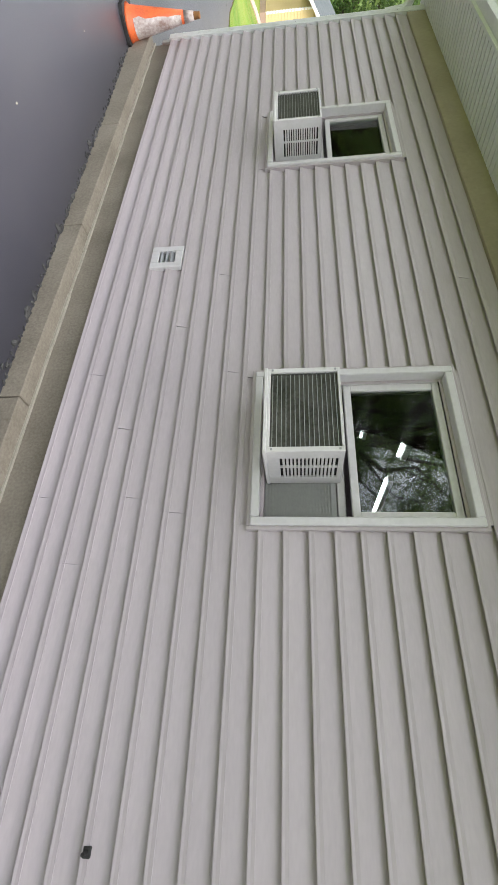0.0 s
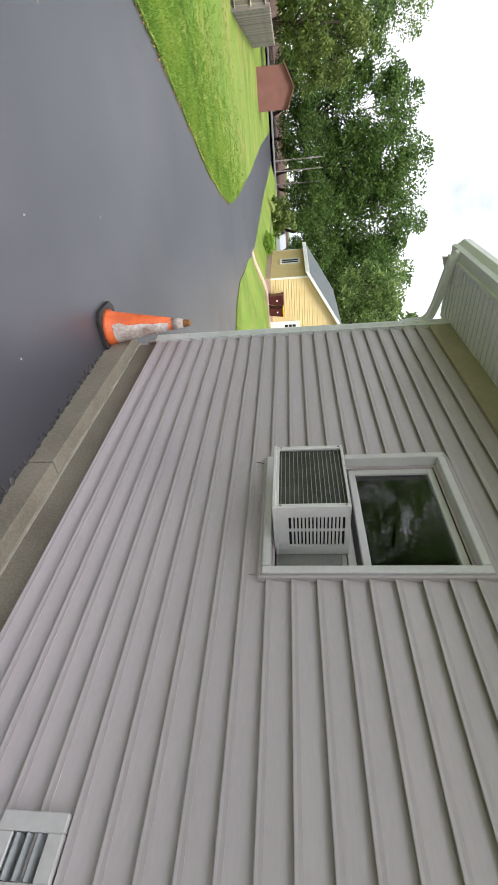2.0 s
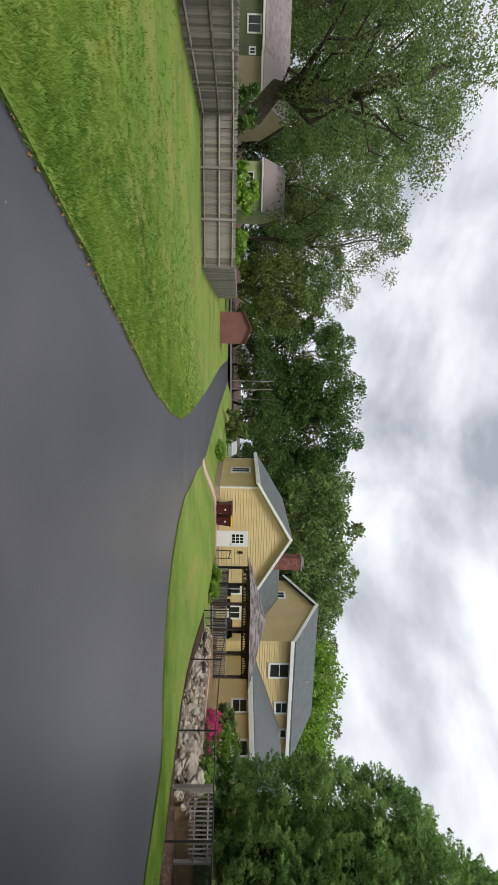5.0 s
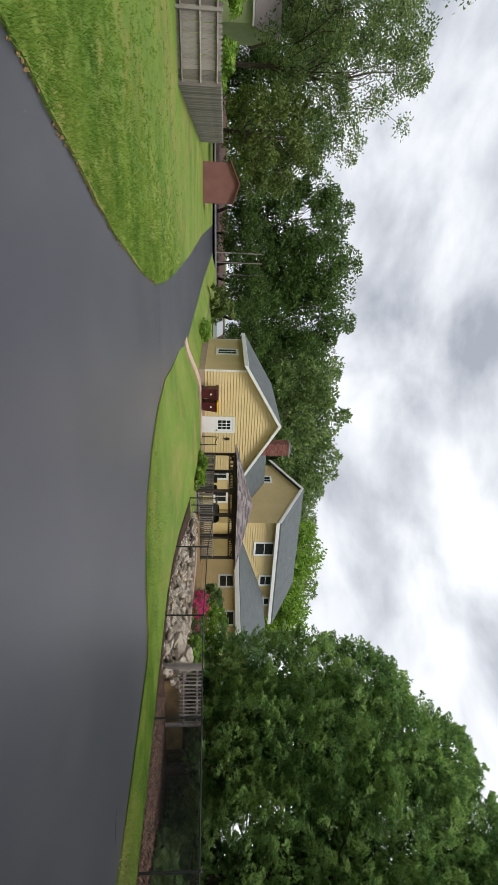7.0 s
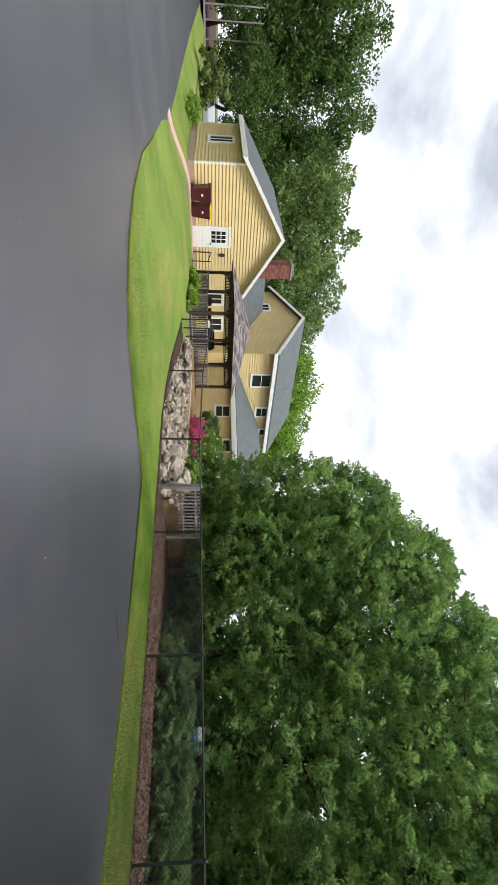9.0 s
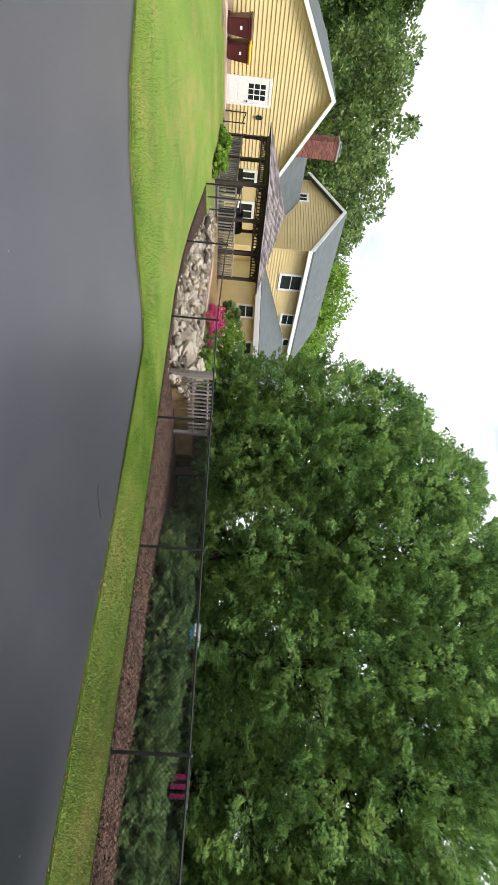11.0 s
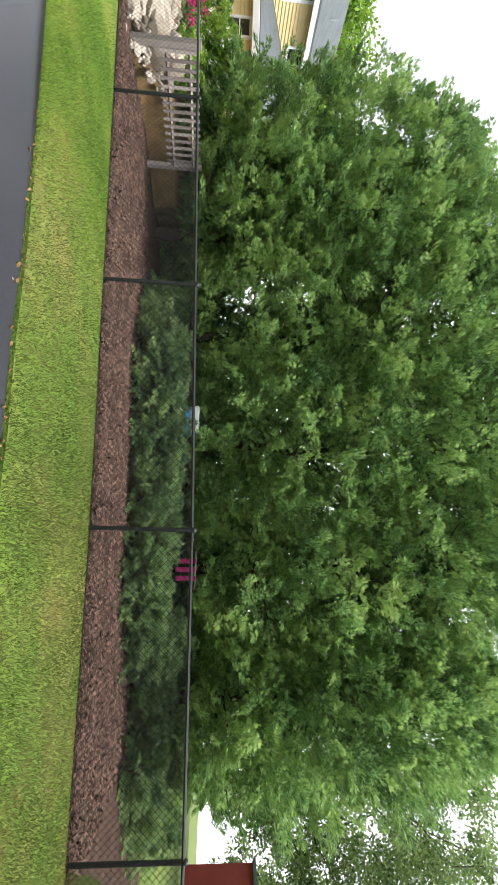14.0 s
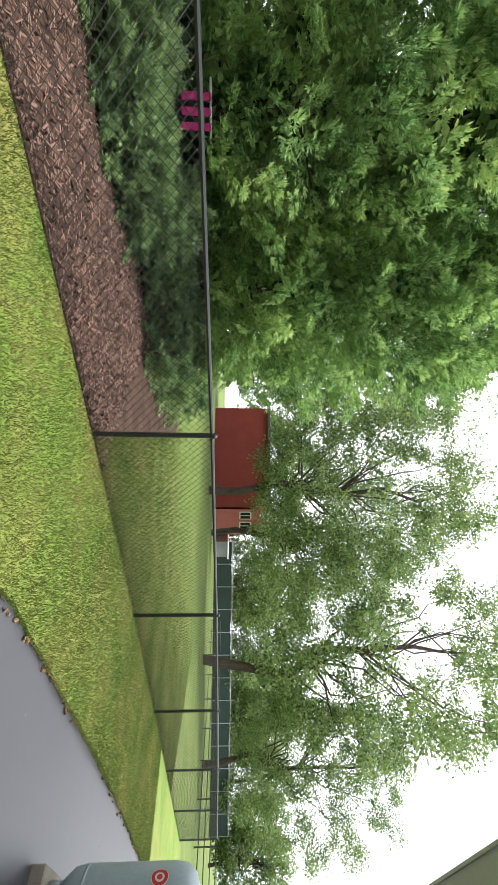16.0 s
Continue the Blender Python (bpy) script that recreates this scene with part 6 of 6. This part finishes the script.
limb(bm, (-22.3, 13.5, -0.22), (-20.3, 13.85, -0.12), 0.10, 0.07, np.random.default_rng(4), 0.25, 6)
part("trunk", bm, M["bark"], log)
bm = bmesh.new()
limb(bm, (-21.5, 13.45, -0.2), (-20.9, 13.1, -0.28), 0.06, 0.035, np.random.default_rng(5), 0.3, 4)
part("branch_stub", bm, M["bark"], log)
# wooden pickets at the end of the hedge
pk = thing("picket_fence", (-14.8, 13.4, -0.5), "short weathered grey wooden picket fence", "fence")
for i in range(15):
    x, y = -14.92 + 0.03 * i, 13.32 + 0.135 * i
    part("picket", box(bmesh.new(), x - 0.010, y - 0.034, -0.06, x + 0.010, y + 0.034, 0.64 + 0.02 * noise.noise((i, 3, 1)), 0.004), M["greywood"], pk)
part("post", box(bmesh.new(), -14.55, 15.3, -0.6, -14.45, 15.4, 0.66, 0.008), M["greywood"], pk)
for z in (0.08, 0.48):
    part("rail", tube(bmesh.new(), (-14.95, 13.3, z), (-14.48, 15.33, z), 0.032, sides=4), M["greywood"], pk)
part("post", box(bmesh.new(), -15.03, 13.16, -0.6, -14.91, 13.28, 0.68, 0.008), M["greywood"], pk)
# flowers and shrubs of the garden
rng = np.random.default_rng(3)
fl = thing("flowering_bush", (-18.6, 14.75, 0.02), "round bush covered with magenta flowers", "flowering bush")
cs = np.array([(-18.6 + rng.normal(0, 0.30), 14.75 + rng.normal(0, 0.22), 0.12 + abs(rng.normal(0.22, 0.14))) for _ in range(40)])
part_of("petals", leaf_cloud("petals", cs, np.full(40, 0.13), 60, 0.05, 0.045, rng, 2, -0.2), M["pink"], fl, "magenta petals")
part_of("leaves", leaf_cloud("leaves", cs - np.array([0, 0, 0.06]), np.full(40, 0.12), 20, 0.07, 0.03, rng, 2), M["leaf"], fl)
for i, (x, y, r, h) in enumerate([(-16.6, 15.6, 0.8, 1.3), (-18.0, 16.2, 0.9, 1.7), (-19.6, 16.8, 0.9, 1.6), (-20.3, 16.0, 0.6, 1.2), (-17.4, 17.8, 0.9, 1.8), (-16.6, 14.9, 0.6, 0.7), (-21.6, 18.0, 0.8, 1.2), (-22.6, 19.4, 0.9, 1.1)]):
    ob = shrub(x, y, r, h, 150 + i, M["leaflight"] if i % 3 else M["leaf"], "loose leafy garden shrub on the terrace", 0.13, 46, 26)
    for c in ob.children:
        c.location.z += 0.55
shrub(-17.7, 15.0, 0.5, 0.5, 171, M["leaf"], "low reddish garden plant", 0.12, 40, 18).location.z += 0.5

# ---- stockade fence across the lawn ----
wood = thing("wooden_fence", (-25, -10.5, -0.85), "weathered grey stockade fence with rails and posts", "fence")
board_me = bpy.data.meshes.new("board")
bm = bmesh.new()
prism(bm, [(-0.066, 0.0), (0.066, 0.0), (0.066, 1.62), (0.0, 1.69), (-0.066, 1.62)], "y", -0.009, 0.009)
bm.to_mesh(board_me)
bm.free()
board_me.materials.append(M["greywood"])


def stockade(x0, y0, x1, y1, z0, z1, side):
    L = math.hypot(x1 - x0, y1 - y0)
    a = math.atan2(y1 - y0, x1 - x0)
    k = int(L / 0.138)
    for i in range(k):
        t = (i + 0.5) / k
        ob = part_of("board", board_me, None, wood)
        ob.matrix_basis = Matrix.LocRotScale((x0 + (x1 - x0) * t, y0 + (y1 - y0) * t, z0 + (z1 - z0) * t - 0.03 + random.uniform(-0.012, 0.012)), Euler((0, random.gauss(0, 0.008), a)), None)
    nx, ny = -math.sin(a) * side, math.cos(a) * side
    m = max(1, round(L / 2.4))
    for i in range(m + 1):
        t = i / m
        x, y, z = x0 + (x1 - x0) * t + nx * 0.06, y0 + (y1 - y0) * t + ny * 0.06, z0 + (z1 - z0) * t
        part("post", box(bmesh.new(), x - 0.05, y - 0.05, z - 0.3, x + 0.05, y + 0.05, z + 1.63, 0.008), M["greywood"], wood)
    for h in (0.18, 0.85, 1.45):
        bm = bmesh.new()
        p, q = Vector((x0 + nx * 0.035, y0 + ny * 0.035, z0 + h)), Vector((x1 + nx * 0.035, y1 + ny * 0.035, z1 + h))
        tube(bm, p, q, 0.045, sides=4)
        part("rail", bm, M["greywood"], wood)


stockade(-10.5, -6.1, -18.2, -8.1, -0.42, -0.70, -1)
stockade(-18.2, -8.1, -25.8, -8.75, -0.70, -0.83, -1)
stockade(-25.8, -8.75, -26.9, -2.8, -0.83, -0.84, -1)
stockade(-26.9, -2.8, -45.0, -3.0, -0.84, -1.0, 1)

# ---- shed ----
shed = thing("garden_shed", (-48.4, -0.6, -1.0), "small faded red garden shed with a gable roof", "shed")
part("body", prism(bmesh.new(), [(-2.1, -1.1), (0.85, -1.1), (0.85, 1.45), (-0.62, 1.95), (-2.1, 1.25)], "x", -51.2, -48.4), M["shedred"], shed)
part("roof", prism(bmesh.new(), [(-2.35, 1.15), (-0.62, 1.98), (-0.62, 2.06), (-2.35, 1.23)], "x", -51.4, -48.15), M["shedred"], shed)
part("roof", prism(bmesh.new(), [(1.15, 1.32), (-0.62, 1.98), (-0.62, 2.06), (1.15, 1.40)], "x", -51.4, -48.15), M["shedred"], shed)
for y in (-2.0, -1.0, 0.0, 0.75):
    part("batten", box(bmesh.new(), -48.42, y - 0.03, -1.1, -48.375, y + 0.03, 1.3), M["shedred"], shed)


# ---- houses behind the wooden fence ----
def small_house(name, x, y0, y1, depth, zb, ze, zr, mat, roofmat, label, wins):
    ob = thing(name, (x - depth / 2, (y0 + y1) / 2, zb), label, "house")
    part("wall_body", box(bmesh.new(), x - depth, y0, zb - 0.6, x, y1, ze), mat, ob)
    lapped(ob, mat, "y", x, 1, y0, y1, zb, ze, 0.15, 0.02)
    mx = x - depth / 2
    for s in (-1, 1):
        e = mx + s * (depth / 2 + 0.4)
        part("roof", prism(bmesh.new(), [(e, ze - 0.1), (mx, zr), (mx, zr + 0.14), (e, ze + 0.04)], "y", y0 - 0.3, y1 + 0.3), roofmat, ob, "shingle roof slope")
    for yy in (y0, y1):
        part("gable", prism(bmesh.new(), [(x - depth, ze), (x, ze), (mx, zr - 0.05)], "y", yy - 0.02, yy + 0.02), mat, ob)
    part("eave_board", box(bmesh.new(), x + 0.36, y0 - 0.3, ze - 0.22, x + 0.42, y1 + 0.3, ze - 0.02), M["white"], ob)
    for a, b, c, d in wins:
        wall_window(ob, "y", x, 1, a, b, c, d, (1, 0))
    return ob


small_house("house", -54.0, -40.0, -25.2, 7.5, -0.6, 2.7, 5.3, M["greenhouse"], M["shake"], "dark olive green house with brown shingle roof", [(-32.2, -30.6, 1.0, 2.4), (-29.2, -27.6, 1.0, 2.4), (-26.6, -25.9, 1.2, 1.9)])
small_house("house", -52.6, -25.1, -21.6, 9.0, -0.6, 2.6, 5.4, M["tanwall"], M["shake"], "tan stucco house wing", [])
small_house("house", -67.0, -21.5, -15.8, 7.0, -0.8, 3.4, 6.3, M["palegreen"], M["shake"], "pale green lap-sided house behind trees", [(-20.3, -19.0, 1.0, 2.2)])

# ---- car, street poles, cables ----
car = thing("parked_car", (-58, 13.2, -0.6), "small silver car parked by the road", "car")
bm = bmesh.new()
prism(bm, [(-60.2, -0.35), (-60.2, 0.15), (-59.6, 0.25), (-59.0, 0.75), (-57.2, 0.78), (-56.4, 0.28), (-55.8, 0.15), (-55.8, -0.35)], "y", 12.4, 14.0)
bmesh.ops.bevel(bm, geom=bm.edges[:], offset=0.06, segments=2, affect="EDGES")
part("body", bm, M["silver"], car)
part("window", prism(bmesh.new(), [(-59.35, 0.30), (-58.95, 0.68), (-57.3, 0.70), (-56.75, 0.30)], "y", 12.36, 14.04), M["darkpane"], car, "dark side windows")
for x in (-59.3, -56.7):
    for y in (12.42, 13.85):
        part("wheel", tube(bmesh.new(), (x, y, -0.4), (x, y + 0.15, -0.4), 0.33, sides=18), M["black"], car)
for x, y in ((-82.5, 7.4), (-82.2, 8.8), (-82.4, 10.6), (-72.5, -6)):
    pole = thing("utility_pole", (x, y, -1.1), "pale wooden utility pole by the road", "utility pole", "roadside poles")
    part("pole", tube(bmesh.new(), (x, y, -1.2), (x, y, 6.6), 0.10, 0.07, 10), M["greywood"], pole)
cable = thing("overhead_cable", (-72.5, -6, 7.0), "thin dark overhead cables along the road", "cable")
for z in (6.5, 5.6):
    bm = bmesh.new()
    prev = None
    for i in range(13):
        t = i / 12
        c = Vector((-72.4, -40 + 50 * t, z - 1.1 * math.sin(math.pi * ((t * 2) % 1.0)) * 0.5))
        if prev is not None:
            tube(bm, prev, c, 0.02, sides=4)
        prev = c
    part("wire", bm, M["black"], cable)

# ---- behind the chain link: barn, rails, court screen, gas tank, pool ----
barn = thing("barn", (31, 50, 0), "long dark red barn with a paler front and white windows", "barn")
part("body", prism(bmesh.new(), [(24.0, 55.5), (31.6, 45.8), (37, 50.2), (29.4, 60)], "z", -0.5, 6.4), M["barn"], barn)
part("front", prism(bmesh.new(), [(31.7, 45.6), (34.1, 43.9), (39.2, 48.4), (36.9, 50.3)], "z", -0.5, 5.4), M["barnpink"], barn, "faded pinkish red front")
d = Vector((34.1 - 31.7, 43.9 - 45.6, 0)).normalized()
nn = Vector((d.y, -d.x, 0))
for u in (0.5, 1.7):
    for z0, z1 in ((3.0, 4.4),):
        for du, w, zz0, zz1, mt, off in ((0, 0.9, z0, z1, "white", 0.03), (0.1, 0.32, z0 + 0.12, z1 - 0.12, "darkpane", 0.05), (0.5, 0.32, z0 + 0.12, z1 - 0.12, "darkpane", 0.05)):
            p0 = Vector((31.7, 45.6, 0)) + d * (u + du - 0.2) + nn * 0.0
            p1 = p0 + d * w
            q = [(p0 - nn * off), (p1 - nn * off), (p1 + nn * off), (p0 + nn * off)]
            part("window", prism(bmesh.new(), [(c.x, c.y) for c in q], "z", zz0, zz1), M[mt], barn)
part("roof", prism(bmesh.new(), [(23.6, 55.4), (31.5, 45.3), (37.6, 50.2), (29.6, 60.4)], "z", 6.4, 6.7), M["shingle"], barn)
rail = thing("rail_fence", (28, 21, -0.2), "black metal four-rail fence across the field", "fence")
RF = [(36.0, 34.0), (33.3, 29.1), (27.4, 21.0), (23.1, 14.2), (20.0, 9.0)]
for (x0, y0), (x1, y1) in zip(RF, RF[1:]):
    for h in (0.25, 0.55, 0.85, 1.12):
        part("rail", tube(bmesh.new(), (x0, y0, -0.1 + h), (x1, y1, -0.1 + h), 0.028, sides=5), M["fence"], rail)
    k = 3
    for i in range(k):
        x, y = x0 + (x1 - x0) * i / k, y0 + (y1 - y0) * i / k
        part("post", tube(bmesh.new(), (x, y, -0.4), (x, y, 1.15), 0.04, sides=6), M["fence"], rail)
court = thing("court_screen", (55, 37, 0), "dark green windscreen on a tall court fence", "windscreen")
part("fabric", prism(bmesh.new(), [(41, 48.6), (73, 24.4), (73.05, 24.5), (41.05, 48.7)], "z", -0.2, 2.3), M["screen"], court)
for i in range(14):
    x, y = 41 + 32 * i / 13, 48.6 - 24.2 * i / 13
    part("post", tube(bmesh.new(), (x, y, -0.3), (x, y, 3.0), 0.05, sides=6), M["metal"], court)
part("rail", tube(bmesh.new(), (41, 48.6, 2.45), (73, 24.4, 2.45), 0.05, sides=6), M["metal"], court)
hut = thing("storage_hut", (38, 46, 0), "low grey storage hut by the court", "hut")
part("wall_body", box(bmesh.new(), 37.5, 45.6, -0.3, 40.5, 48, 1.7, 0.02), M["road"], hut)
part("roof", box(bmesh.new(), 37.3, 45.4, 1.7, 40.7, 48.2, 1.85, 0.03), M["white"], hut)
tx, ty = -1.60, 9.27
tz = ground_z(tx, ty)
tank = thing("gas_tank", (tx, ty, tz), "pale blue-grey upright gas tank on a concrete pad", "gas tank")
part("pad", box(bmesh.new(), tx - 0.27, ty - 0.27, tz - 0.05, tx + 0.27, ty + 0.27, tz + 0.10, 0.012), M["concrete"], tank, "pale concrete pad")
part("foot_ring", spin(bmesh.new(), [(0.22, 0.10), (0.22, 0.19), (0.20, 0.19), (0.20, 0.10)], 28, (tx, ty, tz)), M["tank"], tank)
part("body", spin(bmesh.new(), [(0.12, 0.17), (0.23, 0.20), (0.29, 0.27), (0.305, 0.36), (0.305, 1.0), (0.29, 1.09), (0.24, 1.155), (0.14, 1.19), (0.05, 1.20)], 36, (tx, ty, tz)), M["tank"], tank)
part("seam", spin(bmesh.new(), [(0.306, 0.355), (0.308, 0.36), (0.308, 0.37), (0.306, 0.375)], 36, (tx, ty, tz)), M["tank"], tank)
part("collar", spin(bmesh.new(), [(0.10, 1.18), (0.10, 1.28), (0.085, 1.28), (0.085, 1.18)], 20, (tx, ty, tz)), M["tank"], tank)
# round red sign on its side, with plain pale bars for the small writing
va = math.atan2(8.8 - ty, -6.2 - tx) + radians(-42)
bm = bmesh.new()
def on_tank(a, z, off=0.002):
    return Vector((tx + (0.305 + off) * math.cos(a), ty + (0.305 + off) * math.sin(a), tz + z))
def tank_disc(bm, z, r0, r1, off, seg=28):
    inner = [on_tank(va + r0 * math.cos(6.2832 * i / seg) / 0.305, z + r0 * math.sin(6.2832 * i / seg), off) for i in range(seg)]
    outer = [on_tank(va + r1 * math.cos(6.2832 * i / seg) / 0.305, z + r1 * math.sin(6.2832 * i / seg), off) for i in range(seg)]
    a, b = [bm.verts.new(v) for v in inner], [bm.verts.new(v) for v in outer]
    for i in range(seg):
        bm.faces.new((a[i], a[(i + 1) % seg], b[(i + 1) % seg], b[i]))
    return bm
badge = part("badge", tank_disc(bm, 0.90, 0.004, 0.062, 0.002), M["white"], tank, "round white and red badge")
part("ring", tank_disc(bmesh.new(), 0.90, 0.034, 0.058, 0.0035), M["redsign"], badge)
part("drop", tank_disc(bmesh.new(), 0.90, 0.002, 0.020, 0.0035), M["redsign"], badge)
# pool and garden things seen through the hedge gaps
bx = thing("storage_box", (-9.0, 15.7, -0.3), "white and blue plastic storage box behind the hedge", "storage box")
part("body", box(bmesh.new(), -9.25, 15.5, -0.35, -8.78, 16.0, 0.56, 0.03), M["white"], bx)
part("band", box(bmesh.new(), -9.26, 15.49, 0.56, -8.77, 16.01, 0.69, 0.02), M["bluewater"], bx, "blue band")
part("lid", box(bmesh.new(), -9.28, 15.46, 0.69, -8.75, 16.04, 0.86, 0.03), M["white"], bx, "white lid")
seat = thing("garden_chair", (-6.1, 16.2, -0.25), "magenta and white garden chair behind the hedge", "chair")
part("seat", box(bmesh.new(), -6.5, 15.95, 0.25, -5.7, 16.5, 0.33, 0.02), M["white"], seat)
for i in range(3):
    part("backrest_strap", box(bmesh.new(), -6.32 + 0.17 * i, 16.45, 0.5, -6.22 + 0.17 * i, 16.48, 0.90, 0.01), M["pink"], seat, "magenta fabric strap")
part("top_bar", tube(bmesh.new(), (-6.48, 16.48, 0.90), (-5.72, 16.48, 0.90), 0.015), M["white"], seat)
for dx in (-6.46, -5.74):
    for dy in (16.0, 16.47):
        part("leg", tube(bmesh.new(), (dx, dy, -0.3), (dx, dy, 0.45), 0.02), M["white"], seat)

# ---- trees ----
# left background across the road
t1 = tree(1, 24, 6.8, 0.10, M["leafdark"], 130, 150, 0.5, "tall dark green broadleaf tree at the wood edge")
copies(t1, [(-92, 2, 0, 1.0), (-90, 10, 60, 1.05), (-93, 19, 140, 1.1), (-88, 27, 200, 1.0), (-92, 36, 20, 0.98), (-86, 45, 80, 0.85), (-90, 55, 110, 1.0), (-84, 66, 310, 0.95), (-100, 74, 45, 1.1), (-98, -10, 77, 0.9),
            (-104, 14, 222, 1.0), (-105, 31, 12, 1.05), (-104, 48, 160, 1.0), (-99, -24, 30, 0.9), (-84, 78, 10, 0.9), (-95, 92, 60, 0.95), (-100, -40, 99, 1.0), (-96, -58, 190, 1.0), (-95, -76, 10, 1.0)], "wood edge")
t2 = tree(2, 14, 6.0, 0.02, M["leafdark"], 100, 130, 0.46, "bushy dark green tree at the wood edge", crown_mid=0.48)
copies(t2, [(-83.5, 14, 30, 0.75), (-84, 22, 110, 0.8), (-84, 32, 10, 0.8), (-84, 41, 190, 0.8), (-86, 5, 60, 0.7), (-85, -3, 130, 0.75), (-86, 52, 240, 0.8), (-84, -14, 20, 0.8), (-85, 62, 70, 0.8), (-86, -30, 70, 0.8), (-86, -46, 170, 0.85)], "wood edge bushes")
# olive willow-like tree behind the shed
t3 = tree(3, 12.5, 4.6, 0.04, M["willow"], 80, 150, 0.34, "rounded olive green willow behind the shed", droop=1.0, crown_mid=0.5)
copies(t3, [(-61, -5.4, 0, 1.0)])
# airy tall trees behind the wooden fence
t4 = tree(4, 25, 7.0, 0.18, M["leaf"], 140, 170, 0.30, "tall airy green tree behind the wooden fence", airy=1, clump=0.20)
copies(t4, [(-66, -12.5, 0, 0.98), (-72, -20, 90, 1.0), (-70, -30, 200, 1.05), (-64, -38, 30, 1.0)], "trees behind the fence")
# big leaning tree
t5 = tree(5, 24, 9.0, 0.20, M["leaf"], 200, 230, 0.25, "large leaning tree with dark trunk and hanging branches", droop=0.8, lean=(-1.0, -6.0), trunk_r=0.95, crown_mid=0.6, clump=0.17)
copies(t5, [(-46.5, -17.5, 0, 1.0), (-40, -30, 150, 0.8), (-24, -24, 60, 0.8), (-14, -22, 170, 0.75), (-4, -23, 20, 0.75), (6, -22, 80, 0.75), (16, -24, 140, 0.8)], "large leaning trees")
shrub(-34.5, -8.5, 1.6, 3.2, 301, M["leaflight"], "bright green shrub behind the wooden fence", 0.3, 60, 40)
shrub(-36.5, -5.6, 1.3, 2.4, 302, M["leaflight"], "bright green shrub behind the wooden fence", 0.3, 60, 40)
shrub(-33.8, -12.5, 1.5, 3.0, 303, M["leafdark"], "dark green shrub behind the wooden fence", 0.3, 60, 40)
shrub(-52.0, 9.6, 1.8, 2.5, 304, M["willow"], "round grey-green bush beside the driveway", 0.26, 70, 44)
for i, y in enumerate((8.4, 8.6)):
    shrub(-35.6 - 1.6 * i, y, 0.7, 0.7, 306 + i, M["leaflight"], "low shrub against the house wall", 0.14, 50, 22)
# behind the house
t6 = tree(6, 13, 4.6, 0.1, M["leaflight"], 80, 110, 0.42, "light green leafy tree behind the yellow house", crown_mid=0.52)
copies(t6, [(-43, 34, 0, 0.98), (-41, 41, 90, 0.9), (-48, 46, 190, 1.0)], "trees behind the house")
copies(tree(7, 19, 6.2, 0.08, M["leaf"], 110, 140, 0.48, "tall green tree behind the yellow house"), [(-58, 24, 0, 0.95), (-62, 33, 70, 1.0), (-66, 42, 130, 0.95), (-60, 50, 200, 0.9), (-64, 60, 20, 1.0)], "tall trees behind the house")
# right hand: airy trees beyond the field
t8 = tree(8, 25, 8.0, 0.10, M["leaf"], 230, 170, 0.26, "tall airy tree with dark trunk in the field", airy=1, clump=0.15, droop=0.5, trunk_r=0.36, crown_mid=0.5)
copies(t8, [(18.7, 35.1, 0, 1.0), (23.6, 23.9, 100, 0.98), (28.4, 39.0, 200, 1.0), (30.5, 19.8, 290, 0.62), (10, 42, 140, 1.05)], "field trees")
copies(tree(9, 15, 6.0, 0.02, M["leaf"], 100, 130, 0.42, "leafy tree at the far edge of the field", crown_mid=0.46), [(46, 54, 0, 0.9), (52, 47, 30, 0.8), (58, 41, 240, 0.8), (64, 36, 15, 0.8), (70, 30, 130, 0.85), (76, 22, 300, 0.85), (60, 52, 100, 1.2), (74, 42, 60, 1.2), (70, 36, 220, 0.75), (80, 26, 50, 0.85), (84, 12, 10, 0.9), (20, 66, 80, 1.2), (5, 60, 190, 1.1), (38, 66, 40, 1.2), (90, 0, 80, 1.0), (-8, 50, 20, 1.1), (-20, 55, 120, 1.1)], "field edge trees")
